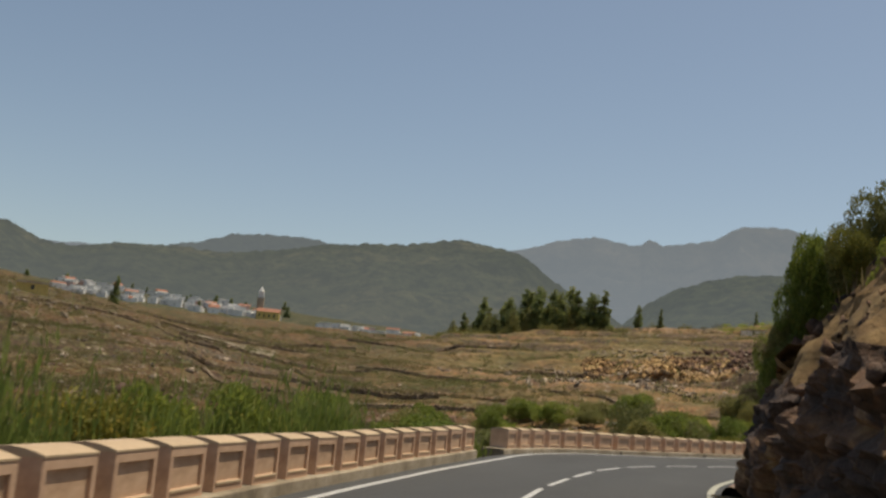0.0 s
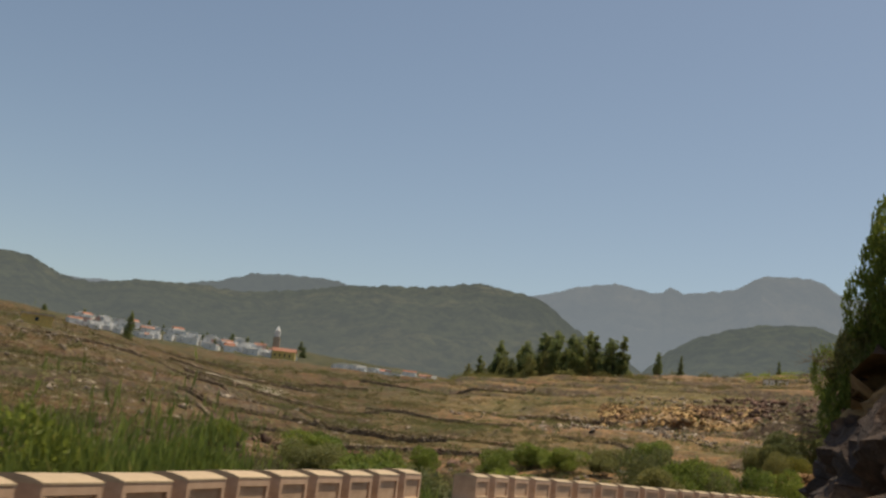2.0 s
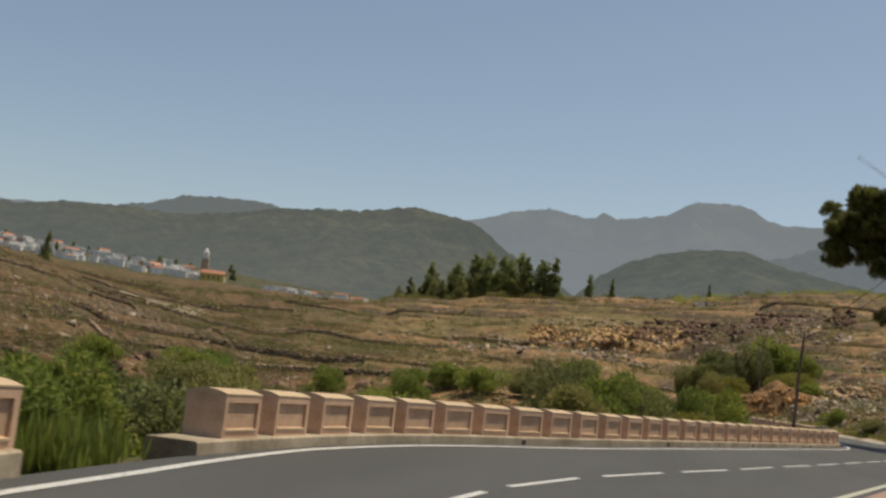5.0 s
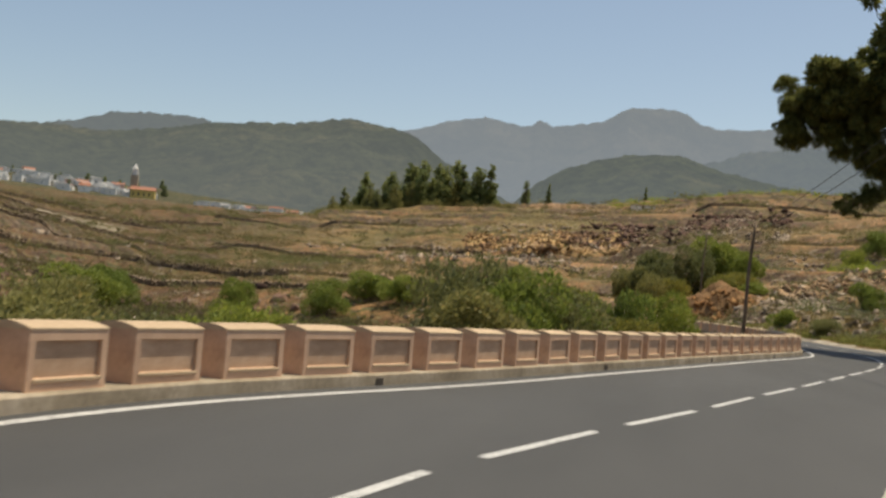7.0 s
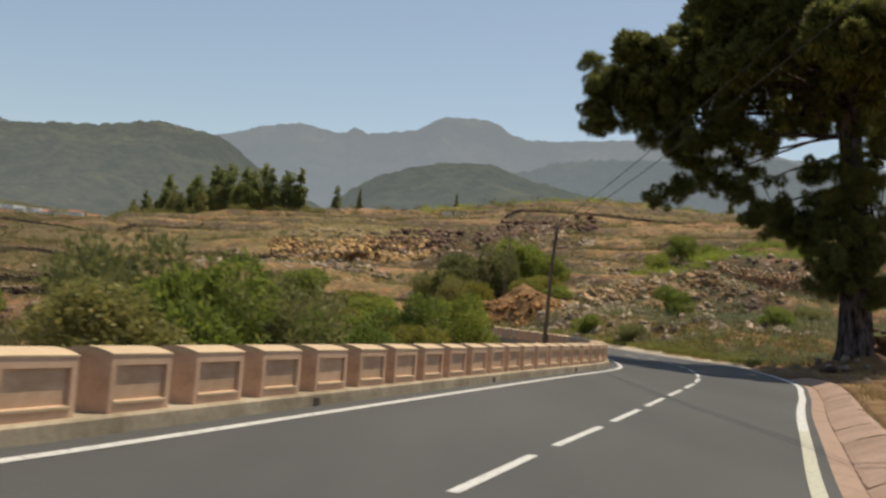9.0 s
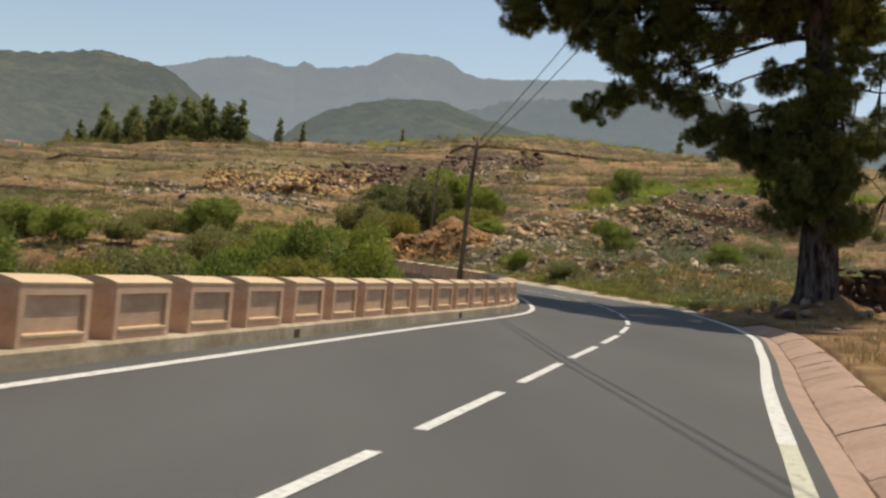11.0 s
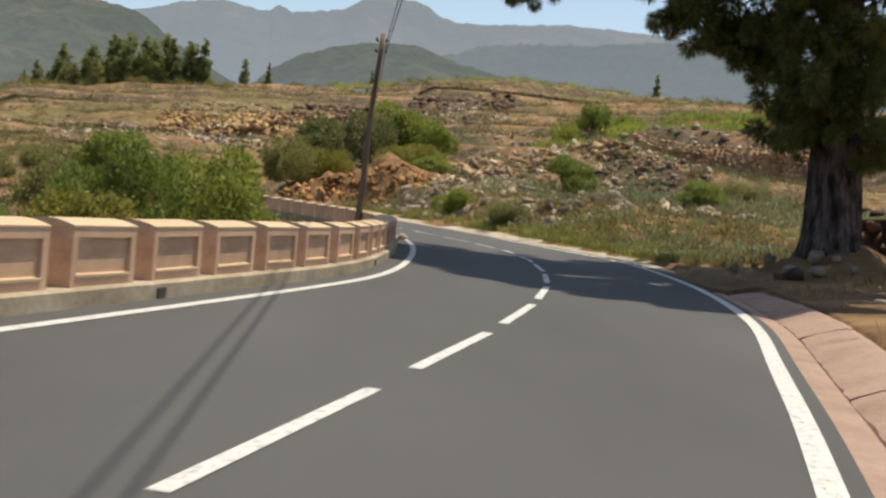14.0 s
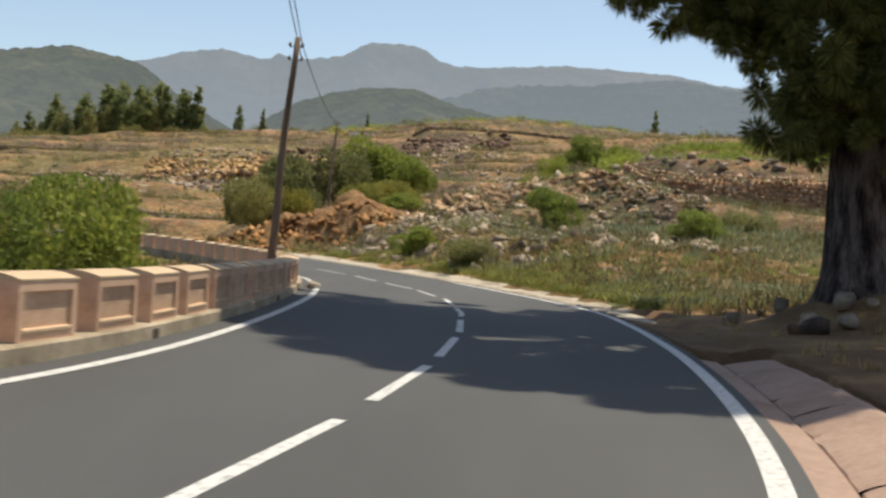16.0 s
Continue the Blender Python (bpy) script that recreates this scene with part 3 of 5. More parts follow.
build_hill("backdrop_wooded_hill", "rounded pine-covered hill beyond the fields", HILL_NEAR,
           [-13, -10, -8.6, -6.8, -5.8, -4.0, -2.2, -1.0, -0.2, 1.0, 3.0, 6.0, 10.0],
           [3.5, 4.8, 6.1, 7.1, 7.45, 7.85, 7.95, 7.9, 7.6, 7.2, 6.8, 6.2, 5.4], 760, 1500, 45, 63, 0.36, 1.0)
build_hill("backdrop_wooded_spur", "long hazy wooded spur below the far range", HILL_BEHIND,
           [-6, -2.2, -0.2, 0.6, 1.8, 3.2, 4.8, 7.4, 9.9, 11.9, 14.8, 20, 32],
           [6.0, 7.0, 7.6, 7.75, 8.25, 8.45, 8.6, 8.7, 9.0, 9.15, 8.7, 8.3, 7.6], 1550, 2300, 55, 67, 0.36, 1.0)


# ------------------------------------------------------------ road
def ribbon(name, ys, x_of, z_lift, material, width_pts):
    """A strip whose cross-section is given as (offset across, height) from a line x_of(y)."""
    P = np.zeros((len(ys), len(width_pts), 3))
    x = x_of(ys)
    t = np.gradient(x, ys)
    n = 1 / np.sqrt(1 + t * t)
    for j, (off, h) in enumerate(width_pts):
        P[:, j, 0] = x + off * n
        P[:, j, 1] = ys - off * t * n
        P[:, j, 2] = road_z(ys) + h + z_lift
    return grid_mesh(name, P[:, ::-1], material, False)


def surface_z(x, y):
    """Crossfall: the carriageway rises gently to the parapet."""
    left, right = lateral(x, y)
    return road_z(y) + np.clip(-right - 2.6, 0, None) * 0.03 * step01(-27, -17, y)


def build_road():
    ys = np.arange(-61, 74.1, 0.5)
    cols = 14
    P = np.zeros((len(ys), cols, 3))
    xl, xr = wall_x(ys) + 0.05, right_x(ys) + 0.19 / np.interp(ys, YS, SLANT_R)
    for j in range(cols):
        x = xl + (xr - xl) * j / (cols - 1)
        P[:, j, 0], P[:, j, 1], P[:, j, 2] = x, ys, surface_z(x, ys)
    road = new("road", grid_mesh("road", P[:, ::-1], ASPHALT, False))
    tagged(road, "smooth grey asphalt two-lane mountain road", "road", kind="structure")

    def stripe(y0, y1, x_of, half, name, step=0.4, paint=PAINT, note="worn white road paint"):
        n = max(2, int((y1 - y0) / step) + 1)
        yy = np.linspace(y0, y1, n)
        x = x_of(yy)
        t = np.gradient(x, yy)
        k = 1 / np.sqrt(1 + t * t)
        P = np.zeros((n, 2, 3))
        for j, s in enumerate((-half, half)):
            P[:, j, 0], P[:, j, 1] = x + s * k, yy - s * t * k
            P[:, j, 2] = surface_z(P[:, j, 0], P[:, j, 1]) + 0.006
        return part(name, grid_mesh(name, P[:, ::-1], paint, False), paint, road, note)

    stripe(-60, 73.5, lambda y: wall_x(y) + np.interp(y, [-18, -13.5, -10, -6], [0.45, 0.28, 0.36, 0.45]) / np.interp(y, YS, SLANT_W), 0.06, "edge_line")
    stripe(-60, 4.9, right_x, 0.07, "edge_line", paint=OLD_PAINT, note="older cream-white road paint")
    stripe(4.9, 50, right_x, 0.075, "edge_line")
    centre = lambda y: np.interp(y, CENTRE_Y, CENTRE_X)
    for y0, y1 in DASHES:
        stripe(y0, y1, centre, 0.052, "centre_dash", 0.3)
    return road


# centre line, and where its dashes begin and end
CENTRE_Y = [-45, -36, -30, -25.7, -21.7, -17.4, -14.1, -10.95, -7.36, -3.81, -0.29, 3.25, 6.81, 10.37, 13.95, 17.56, 21.17, 25, 29, 34, 39, 44, 50, 56, 62, 70, 80]
CENTRE_X = [-1.8, -3.2, -4.2, -4.8, -5.15, -5.38, -5.3, -4.84, -3.96, -2.99, -2.12, -1.18, -0.27, 0.62, 1.53, 2.42, 3.17, 3.75, 4.1, 4.25, 4.0, 3.1, 1.1, -1.8, -5.4, -12.5, -28]
fine_y = np.arange(-45, 66, 0.05)
fine_s = np.concatenate([[0], np.cumsum(np.hypot(np.diff(np.interp(fine_y, CENTRE_Y, CENTRE_X)), 0.05))])
end_s = np.interp(-10.95, fine_y, fine_s) - 0.237
DASHES = [(float(np.interp(end_s + k * 3.685 - 2.69, fine_s, fine_y)), float(np.interp(end_s + k * 3.685, fine_s, fine_y))) for k in range(-8, 19)]
build_road()


# ------------------------------------------------------------ parapets
PITCH, BLOCK_L, BLOCK_D = 1.332, 0.95, 0.50
PLINTH_H, BLOCK_H = 0.24, 0.50


def block_parts():
    """Body with a recessed front panel, arched cap, sill: local x along the wall, the front faces -y."""
    h, l, d = BLOCK_H, BLOCK_L / 2, BLOCK_D
    bm = bmesh.new()
    arch = [(0.0, h), (0.06, h + 0.02), (0.15, h + 0.04), (0.25, h + 0.048), (0.37, h + 0.035), (d, h + 0.0)]
    inset, rec = 0.075, 0.036
    x0, x1, z0, z1 = -l + inset, l - inset, 0.085, h - 0.095
    # front frame
    o = [(-l, 0, 0), (l, 0, 0), (l, 0, h), (-l, 0, h)]
    i = [(x0, 0, z0), (x1, 0, z0), (x1, 0, z1), (x0, 0, z1)]
    r = [(x0, rec, z0 + 0.03), (x1, rec, z0 + 0.03), (x1, rec, z1), (x0, rec, z1)]
    O, I, R = ([bm.verts.new(p) for p in q] for q in (o, i, r))
    for k in range(4):
        n = (k + 1) % 4
        bm.faces.new((O[k], O[n], I[n], I[k]))
        bm.faces.new((I[k], I[n], R[n], R[k]))
    bm.faces.new(R)
    # ends and back
    for s in (-1, 1):
        prof = [bm.verts.new((s * l, 0, 0))] + [bm.verts.new((s * l, py, pz - 0.004)) for py, pz in arch] + [bm.verts.new((s * l, d, 0))]
        bm.faces.new(prof if s < 0 else prof[::-1])
    b = [bm.verts.new(p) for p in ((-l, d, 0), (l, d, 0), (l, d, h), (-l, d, h))]
    bm.faces.new(b[::-1])
    bmesh.ops.recalc_face_normals(bm, faces=bm.faces)
    body = bpy.data.meshes.new("block")
    bm.to_mesh(body)
    bm.free()
    body.materials.append(RENDERED)
    # cap
    verts, faces = [], []
    lip = [(-0.006, h - 0.012), (-0.006, h + 0.004)] + [(py, pz + 0.004) for py, pz in arch[1:]] + [(d + 0.008, h - 0.02)]
    for s in (-l - 0.005, l + 0.005):
        verts += [(s, py, pz) for py, pz in lip]
    n = len(lip)
    for k in range(n - 1):
        faces.append((k, k + n, k + n + 1, k + 1))
    faces += [tuple(range(n)), tuple(range(2 * n - 1, n - 1, -1))]
    cap = mesh_of("cap", verts, faces, CAPPING)
    sill = bmesh.new()
    add_box(sill, (x0 - 0.01, -0.012, z0 - 0.012), (x1 + 0.01, rec, z0 + 0.018), 0.006)
    sm = bpy.data.meshes.new("sill")
    sill.to_mesh(sm)
    sill.free()
    sm.materials.append(CAPPING)
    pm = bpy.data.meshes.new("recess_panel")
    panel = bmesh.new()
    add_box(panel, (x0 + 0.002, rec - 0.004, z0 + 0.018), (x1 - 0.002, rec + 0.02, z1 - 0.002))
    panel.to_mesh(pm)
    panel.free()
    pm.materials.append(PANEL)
    return body, cap, sm, pm


BODY, CAP, SILL, RECESS = block_parts()


def footing_z(y):
    """Foot of the parapet: it sags a little along the first straight."""
    return road_z(y) + np.interp(y, [-40, -33, -29, -27, -24.5, -22, -20.6, -19.2, -18], [-0.06, -0.08, -0.085, -0.06, -0.04, -0.015, 0.01, 0.04, 0.0])


BAY_K = [-3, -2, -1, 0, 5, 8, 11, 16, 21, 25, 28, 70]
BAY_S = [1.65, 3.05, 4.45, 5.88, 12.49, 16.67, 20.85, 27.47, 33.85, 38.95, 43.1, 98.9]


# dark tone that paints the shade inside the plinth's rain outlets
OUTLET_SHADE = mottled("dark_outlet_shade", [(0.3, (0.06, 0.05, 0.04)), (0.7, (0.13, 0.105, 0.08))], 3, 20)


def build_parapet(y0, y1, label, from_end):
    wall = thing("parapet_wall", label, "wall", "roadside parapets", "structure")
    ys = np.arange(y0, y1 + 0.01, 0.25)
    prof = [(0.10, -0.1), (0.085, PLINTH_H - 0.02), (0.06, PLINTH_H), (-0.52, PLINTH_H), (-0.54, -0.9)]
    P = np.zeros((len(ys), len(prof), 3))
    x = wall_x(ys)
    t = np.gradient(x, ys)
    k = 1 / np.sqrt(1 + t * t)
    for j, (off, h) in enumerate(prof):
        P[:, j, 0], P[:, j, 1], P[:, j, 2] = x + off * k, ys - off * t * k, footing_z(ys) + h + 0.004 * smooth_noise(ys * 2, ys * 0, j)
    me = grid_mesh("plinth", P, CONCRETE, False)
    bm = bmesh.new()
    bm.from_mesh(me)
    bpy.data.meshes.remove(me)
    bm.verts.ensure_lookup_table()
    n = len(prof)
    for row in (0, len(ys) - 1):
        bm.faces.new([bm.verts[row * n + j] for j in range(n)])
    bmesh.ops.recalc_face_normals(bm, faces=bm.faces)
    part("plinth", bm, CONCRETE, wall, "stained grey concrete plinth")
    # rain outlets as dark boxes on the plinth; colour stands for the opening's shade
    for yo in (-5.9, 1.9, 9.7, 17.2, 24.9, 32.6):
        if y0 + 1 < yo < y1 - 1:
            a = math.degrees(math.atan2(1.0, float(np.interp(yo, ys, t))))
            bm = bmesh.new()
            add_box(bm, (-0.075, -0.104, 0.02), (0.075, 0.0, PLINTH_H - 0.05), 0.008)
            o = part("rain_outlet", bm, OUTLET_SHADE, wall, "dark block standing for the shaded mouth of a rain outlet")
            o.matrix_basis = pose(float(wall_x(yo)), yo, float(road_z(yo)), 0, 0, a)
    # blocks at even steps along the curve
    run = np.concatenate([[0], np.cumsum(np.hypot(np.diff(x), np.diff(ys)))])
    total = run[-1]
    places = np.arange(BLOCK_L / 2, total - BLOCK_L / 2 + 0.01, PITCH)
    if from_end:
        places = total - BLOCK_L / 2 - np.arange(0, total - BLOCK_L, 1.292)
    else:
        # the setting-out drifts a little from bay to bay
        k = np.arange(-3, 70)
        ends = np.interp(k, BAY_K, BAY_S) + 0.05
        places = ends[ends < total - 0.05] - BLOCK_L / 2
    for s in places:
        yy = float(np.interp(s, run, ys))
        slope = float(np.interp(yy, ys, t))
        a = math.atan2(1.0, slope)
        tip = random.uniform(-0.5, 0.5)
        m = pose(float(wall_x(yy)), yy, float(footing_z(yy)) + PLINTH_H - 0.004, 0, tip, math.degrees(a) + random.uniform(-0.6, 0.6))
        # local +y must point away from the road
        block = new("block", BODY)
        block.parent = wall
        block.matrix_basis = m
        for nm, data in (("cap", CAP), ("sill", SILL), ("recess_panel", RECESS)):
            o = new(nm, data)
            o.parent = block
    return wall


build_parapet(-58.0, -19.2, "pink rendered parapet of spaced blocks on a concrete plinth", True)
build_parapet(-16.1, 62.0, "long curved pink parapet of spaced blocks above the valley", False)


# ------------------------------------------------------------ gutter beside the right lane
def build_gutter():
    gut = thing("drain_channel", "pink concrete drainage channel beside the asphalt", "gutter", kind="structure")
    bed = ribbon("bed", np.arange(-18, 27.6, 0.5), right_x, -0.05, CONCRETE, [(0.16, -0.06), (0.30, -0.05), (0.52, -0.09), (0.80, -0.04), (1.04, 0.02), (1.12, 0.02)])
    part("bed", bed, CONCRETE, gut)
    apron = ribbon("apron", np.arange(-18, 27.9, 0.4), right_x, 0.0, PINK_SLAB, [(0.14, -0.04), (0.175, -0.008), (0.30, -0.018), (0.435, -0.032), (0.46, -0.06)])
    part("apron", apron, PINK_SLAB, gut, "smooth pink concrete strip")
    rough = random.Random(31)
    y = -18.0
    while y < 27.0:
        L = rough.uniform(0.95, 1.2)
        ys = np.linspace(y, y + L - 0.005, 9)
        flat = float(step01(21, 28, y))
        prof = [(0.42, -0.10), (0.445, -0.035), (0.50, -0.008), (0.66, 0.05), (0.86, 0.118), (0.97, 0.145), (1.05, 0.142), (1.10, 0.11), (1.13, -0.2)]
        prof = [(a, b * (1 - 0.5 * flat) if a < 1.12 else b) for a, b in prof]
        o = part("slab", ribbon("slab", ys, right_x, 0.0, PINK_SLAB, prof), PINK_SLAB, gut)
        n = len(prof)
        chip = rough.uniform(0, 99)
        for v in o.data.vertices:
            row, col = divmod(v.index, n)
            if col >= n - 3:
                v.co.x += 0.045 * float(smooth_noise(v.co.y * 5.0, chip, 7)) + 0.015
            v.co.z += 0.012 * float(smooth_noise(v.co.y * 2.2, col * 0.6 + chip, 9))
        o.location.z = rough.uniform(-0.006, 0.006)
        y += L
    return gut


build_gutter()


# ------------------------------------------------------------ foliage
def leaf_cloud(rng, lumps, count, size, long=1.6, droop=0.0):
    """Many small leaves spread in rounded lumps: lumps are (centre, radii)."""
    lumps = [(np.array(c, float), np.array(r, float)) for c, r in lumps]
    weight = np.array([np.prod(r) ** (2 / 3) for _, r in lumps])
    pick = rng.choice(len(lumps), count, p=weight / weight.sum())
    way = rng.normal(size=(count, 3))
    way /= np.linalg.norm(way, axis=1)[:, None]
    rad = rng.uniform(0.45, 1.0, count) ** 0.45 * rng.uniform(0.82, 1.14, count)
    C = np.array([l[0] for l in lumps])[pick] + way * rad[:, None] * np.array([l[1] for l in lumps])[pick]
    axis = way * 0.8 + rng.normal(size=(count, 3)) * 0.7
    axis[:, 2] += 0.35 - droop
    axis /= np.linalg.norm(axis, axis=1)[:, None]
    side = np.cross(axis, rng.normal(size=(count, 3)))
    side /= np.linalg.norm(side, axis=1)[:, None] + 1e-9
    s = size * rng.uniform(0.6, 1.4, count)[:, None]
    a, b = axis * s * long, side * s * 0.5
    V = np.stack([C - a * 0.5, C + b * 0.9, C + a * 0.5, C - b * 0.9], 1).reshape(-1, 3)
    i = np.arange(count)[:, None] * 4 + np.arange(4)[None]
    return V, i


def quads_mesh(name, V, F, material):
    me = bpy.data.meshes.new(name)
    me.vertices.add(len(V))
    me.vertices.foreach_set("co", np.ascontiguousarray(V, float).reshape(-1))
    me.loops.add(F.size)
    me.loops.foreach_set("vertex_index", F.reshape(-1).astype(np.int32))
    me.polygons.add(len(F))
    k = F.shape[1]
    me.polygons.foreach_set("loop_start", np.arange(0, F.size, k, dtype=np.int32))
    me.materials.append(material)
    me.update(calc_edges=True)
    return me


def shrub_meshes(seed, material, leaves=9500, size=0.036, wide=1.0, tall=1.0, lump=9):
    """A unit shrub about 2 m across and 1.7 m high."""
    rng = np.random.default_rng(seed)
    lumps = []
    for k in range(lump):
        a, r = rng.uniform(0, 6.28), rng.uniform(0.1, 0.7)
        zc = rng.uniform(0.35, 1.15) * (1.15 - 0.5 * r)
        q = rng.uniform(0.28, 0.5)
        lumps.append(((math.cos(a) * r * wide, math.sin(a) * r * wide, zc * tall), (q * wide, q * wide, q * 0.85 * tall)))
    V, F = leaf_cloud(rng, lumps, leaves, size, 2.1)
    V[:, 2] = np.maximum(V[:, 2], 0.0) * 1.7 / np.percentile(V[:, 2], 98.5)
    V[:, :2] /= np.percentile(np.hypot(V[:, 0], V[:, 1]), 97)
    crown = quads_mesh("crown", V, F, material)
    stems = []
    for k in range(6):
        c = lumps[k % lump][0]
        stems.append(tube([(0.05 * math.cos(k), 0.05 * math.sin(k), -0.25), (c[0] * 0.4, c[1] * 0.4, c[2] * 0.5), c], [0.03, 0.02, 0.008], 5))
    return crown, mesh_of("stems", *merged(stems), TWIG)


SHRUBS = {
    "green": [shrub_meshes(k, LEAF_GREEN) for k in (11, 12, 13)],
    "olive": [shrub_meshes(k, LEAF_OLIVE, 8500) for k in (21, 22, 23)],
    "broom": [shrub_meshes(31, LEAF_YELLOW, 8500, 0.034)],
}
SHRUB_LABEL = {"green": "leafy bright green shrub on the slope", "olive": "dusty olive-green shrub on dry soil", "broom": "broom bush with yellow flowers"}


def plant_shrub(kind, x, y, wide, tall, turn=0.0, lift=0.0):
    pair = SHRUBS[kind][int(abs(x * 7 + y * 3)) % len(SHRUBS[kind])]
    z = float(ground_z(x, y)) + lift
    ob = thing("shrub", SHRUB_LABEL[kind], "shrub", "roadside shrubs", at=pose(x, y, z, 0, 0, turn) @ Matrix.Diagonal((wide / 2, wide / 2, tall / 1.7, 1)))
    for nm, me in zip(("crown", "stems"), pair):
        o = new(nm, me)
        o.parent = ob


def bush_top(kind, x, y, wide, top, turn=0.0):
    """A shrub whose crown ends at the height top."""
    plant_shrub(kind, x, y, wide, max(top - float(ground_z(x, y)), 0.45 * wide), turn)


# ------------------------------------------------------------ stones
def hull_of(P):
    """Verts and triangles of the convex hull of some points."""
    bm = bmesh.new()
    for q in P:
        bm.verts.new(q)
    bmesh.ops.convex_hull(bm, input=bm.verts)
    bmesh.ops.delete(bm, geom=[v for v in bm.verts if not v.link_faces], context="VERTS")
    bm.verts.index_update()
    V = np.array([v.co[:] for v in bm.verts])
    F = np.array([[v.index for v in f.verts] for f in bm.faces])
    bm.free()
    return V, F


def stone_shapes(seed, count, points, rounded):
    """Broken stones: hulls of scattered points; rounded ones keep near a sphere."""
    r0 = np.random.default_rng(seed)
    out = []
    for k in range(count):
        P = r0.uniform(-1, 1, (points, 3))
        if rounded:
            P = P / np.linalg.norm(P, axis=1)[:, None] * r0.uniform(0.85, 1.1, (points, 1))
        out.append(hull_of(P * r0.uniform(0.65, 1.15, 3) * (1, 1, 0.8)))
    return out


STONES = stone_shapes(5, 10, 11, False)
BOULDERS = stone_shapes(6, 6, 34, True)


def stone_field(name, label, material, places, seed, category="stones", flat=1.0):
    """places: rows of x, y, z, radius."""
    r0 = np.random.default_rng(seed)
    V, F, o = [], [], 0
    for x, y, z, r in places:
        W, T = STONES[r0.integers(len(STONES))]
        R = np.array(Matrix.Rotation(r0.uniform(0, 6.28), 3, "Z") @ Matrix.Rotation(r0.normal() * 0.35, 3, "X") @ Matrix.Rotation(r0.normal() * 0.35, 3, "Y"))
        V.append((W * (1, 1, flat)) @ R.T * r + (x, y, z + r * 0.12))
        F.append(T + o)
        o += len(W)
    ob = new(name, quads_mesh(name, np.concatenate(V), np.concatenate(F), material))
    return tagged(ob, label, category, kind="stuff")


# ------------------------------------------------------------ rock cutting
def build_cutting():
    """A basalt face beside the gutter that ends in a corner and turns away from the road."""
    ys = np.arange(-60, -22.4, 0.2)
    px = right_x(ys) + 0.62
    turn = np.linspace(0, 1, 34)
    cx, cy = px[-1], ys[-1]
    ax = cx + 1.2 * (1 - np.cos(turn * math.pi / 2)) + np.clip(turn - 0.5, 0, 1) * 12
    ay = cy + 1.25 * np.sin(turn * math.pi / 2) - np.clip(turn - 0.5, 0, 1) * 2.5
    X, Y = np.concatenate([px, ax[1:]]), np.concatenate([ys, ay[1:]])
    tx, ty = np.gradient(X), np.gradient(Y)
    n = np.hypot(tx, ty)
    nx, ny = ty / n, -tx / n           # towards the hill
    run = np.concatenate([[0], np.cumsum(np.hypot(np.diff(X), np.diff(Y)))])
    vs = np.concatenate([np.linspace(0, 1, 30), np.linspace(1.04, 1.8, 24)])
    P = np.zeros((len(vs), len(X), 3))
    for i, v in enumerate(vs):
        w, up = min(v, 1.0), max(v - 1, 0)
        z = 2.15 * w - 0.25 + 2.9 * up * (1 - 0.85 * step01(run[len(ys)] - 0.6, run[len(ys)] + 1.6, run))
        z = z + 0.7 * layered(run, run * 0, 2.6, 3, 71) * w
        back = 0.28 * w + 0.5 * max(w - 0.72, 0) * 1.6 + 1.75 * up
        lump = -0.75 * np.abs(layered(run + 3 * w, np.full_like(run, v * 3.6), 1.5, 4, 73)) + 0.22
        lump = lump + 0.30 * layered(run, np.full_like(run, v * 3.4), 0.55, 3, 77)
        ledge = 0.16 * smooth_noise(run / 0.9, np.full_like(run, math.floor(v * 6)), 79)
        o = back - (lump + ledge) * (1.25 if v <= 1 else 0.95)
        P[i, :, 0], P[i, :, 1], P[i, :, 2] = X + nx * o, Y + ny * o, z
    # keep the face clear of the gutter
    keep = right_x(P[..., 1]) + 0.42
    P[..., 0] = np.maximum(P[..., 0], np.where(P[..., 1] < -20, keep, P[..., 0]))
    rock = new("rock_cutting", grid_mesh("rock_cutting", P[:33], BASALT, False))
    tagged(rock, "dark craggy basalt cutting beside the road", "rock face", kind="structure")
    bank = new("earth_bank", grid_mesh("earth_bank", P[31:], BANK_EARTH, True))
    tagged(bank, "steep ochre earth and loose rock above the cutting", "bank", kind="structure")
    # outcrops that stand out of the bank, and loose pieces
    r0 = np.random.default_rng(23)
    rows = []
    for k in range(420):
        i, j = r0.integers(26, len(vs)), r0.integers(60, len(X))
        rows.append((P[i, j, 0], P[i, j, 1], P[i, j, 2] - 0.03, 0.03 + 0.2 * r0.uniform() ** 4))
    for q, size in (((-0.75, -22.6, 2.85), 0.36), ((-0.5, -22.9, 3.2), 0.34), ((-0.9, -22.4, 2.5), 0.3), ((-1.25, -22.4, 1.7), 0.3), ((-1.45, -21.9, 0.9), 0.32), ((-1.45, -21.8, 0.3), 0.36), ((-0.65, -22.5, 3.1), 0.26)):
        rows.append((*q, size))
    stone_field("bank_rocks", "dark and rusty rocks sticking out of the earth bank", BASALT, rows, 24)


build_cutting()


# ------------------------------------------------------------ verges
def sheet(name, ys, lo, hi, cols, material, label, lift=0.03):
    lo = np.asarray(lo, float) * np.ones(len(ys))
    off = lo[:, None] + (hi - lo)[:, None] * np.linspace(0, 1, cols)[None] ** 1.5
    X = right_x(ys)[:, None] + off / np.interp(ys, YS, SLANT_R)[:, None]
    Y = np.repeat(ys[:, None], cols, 1)
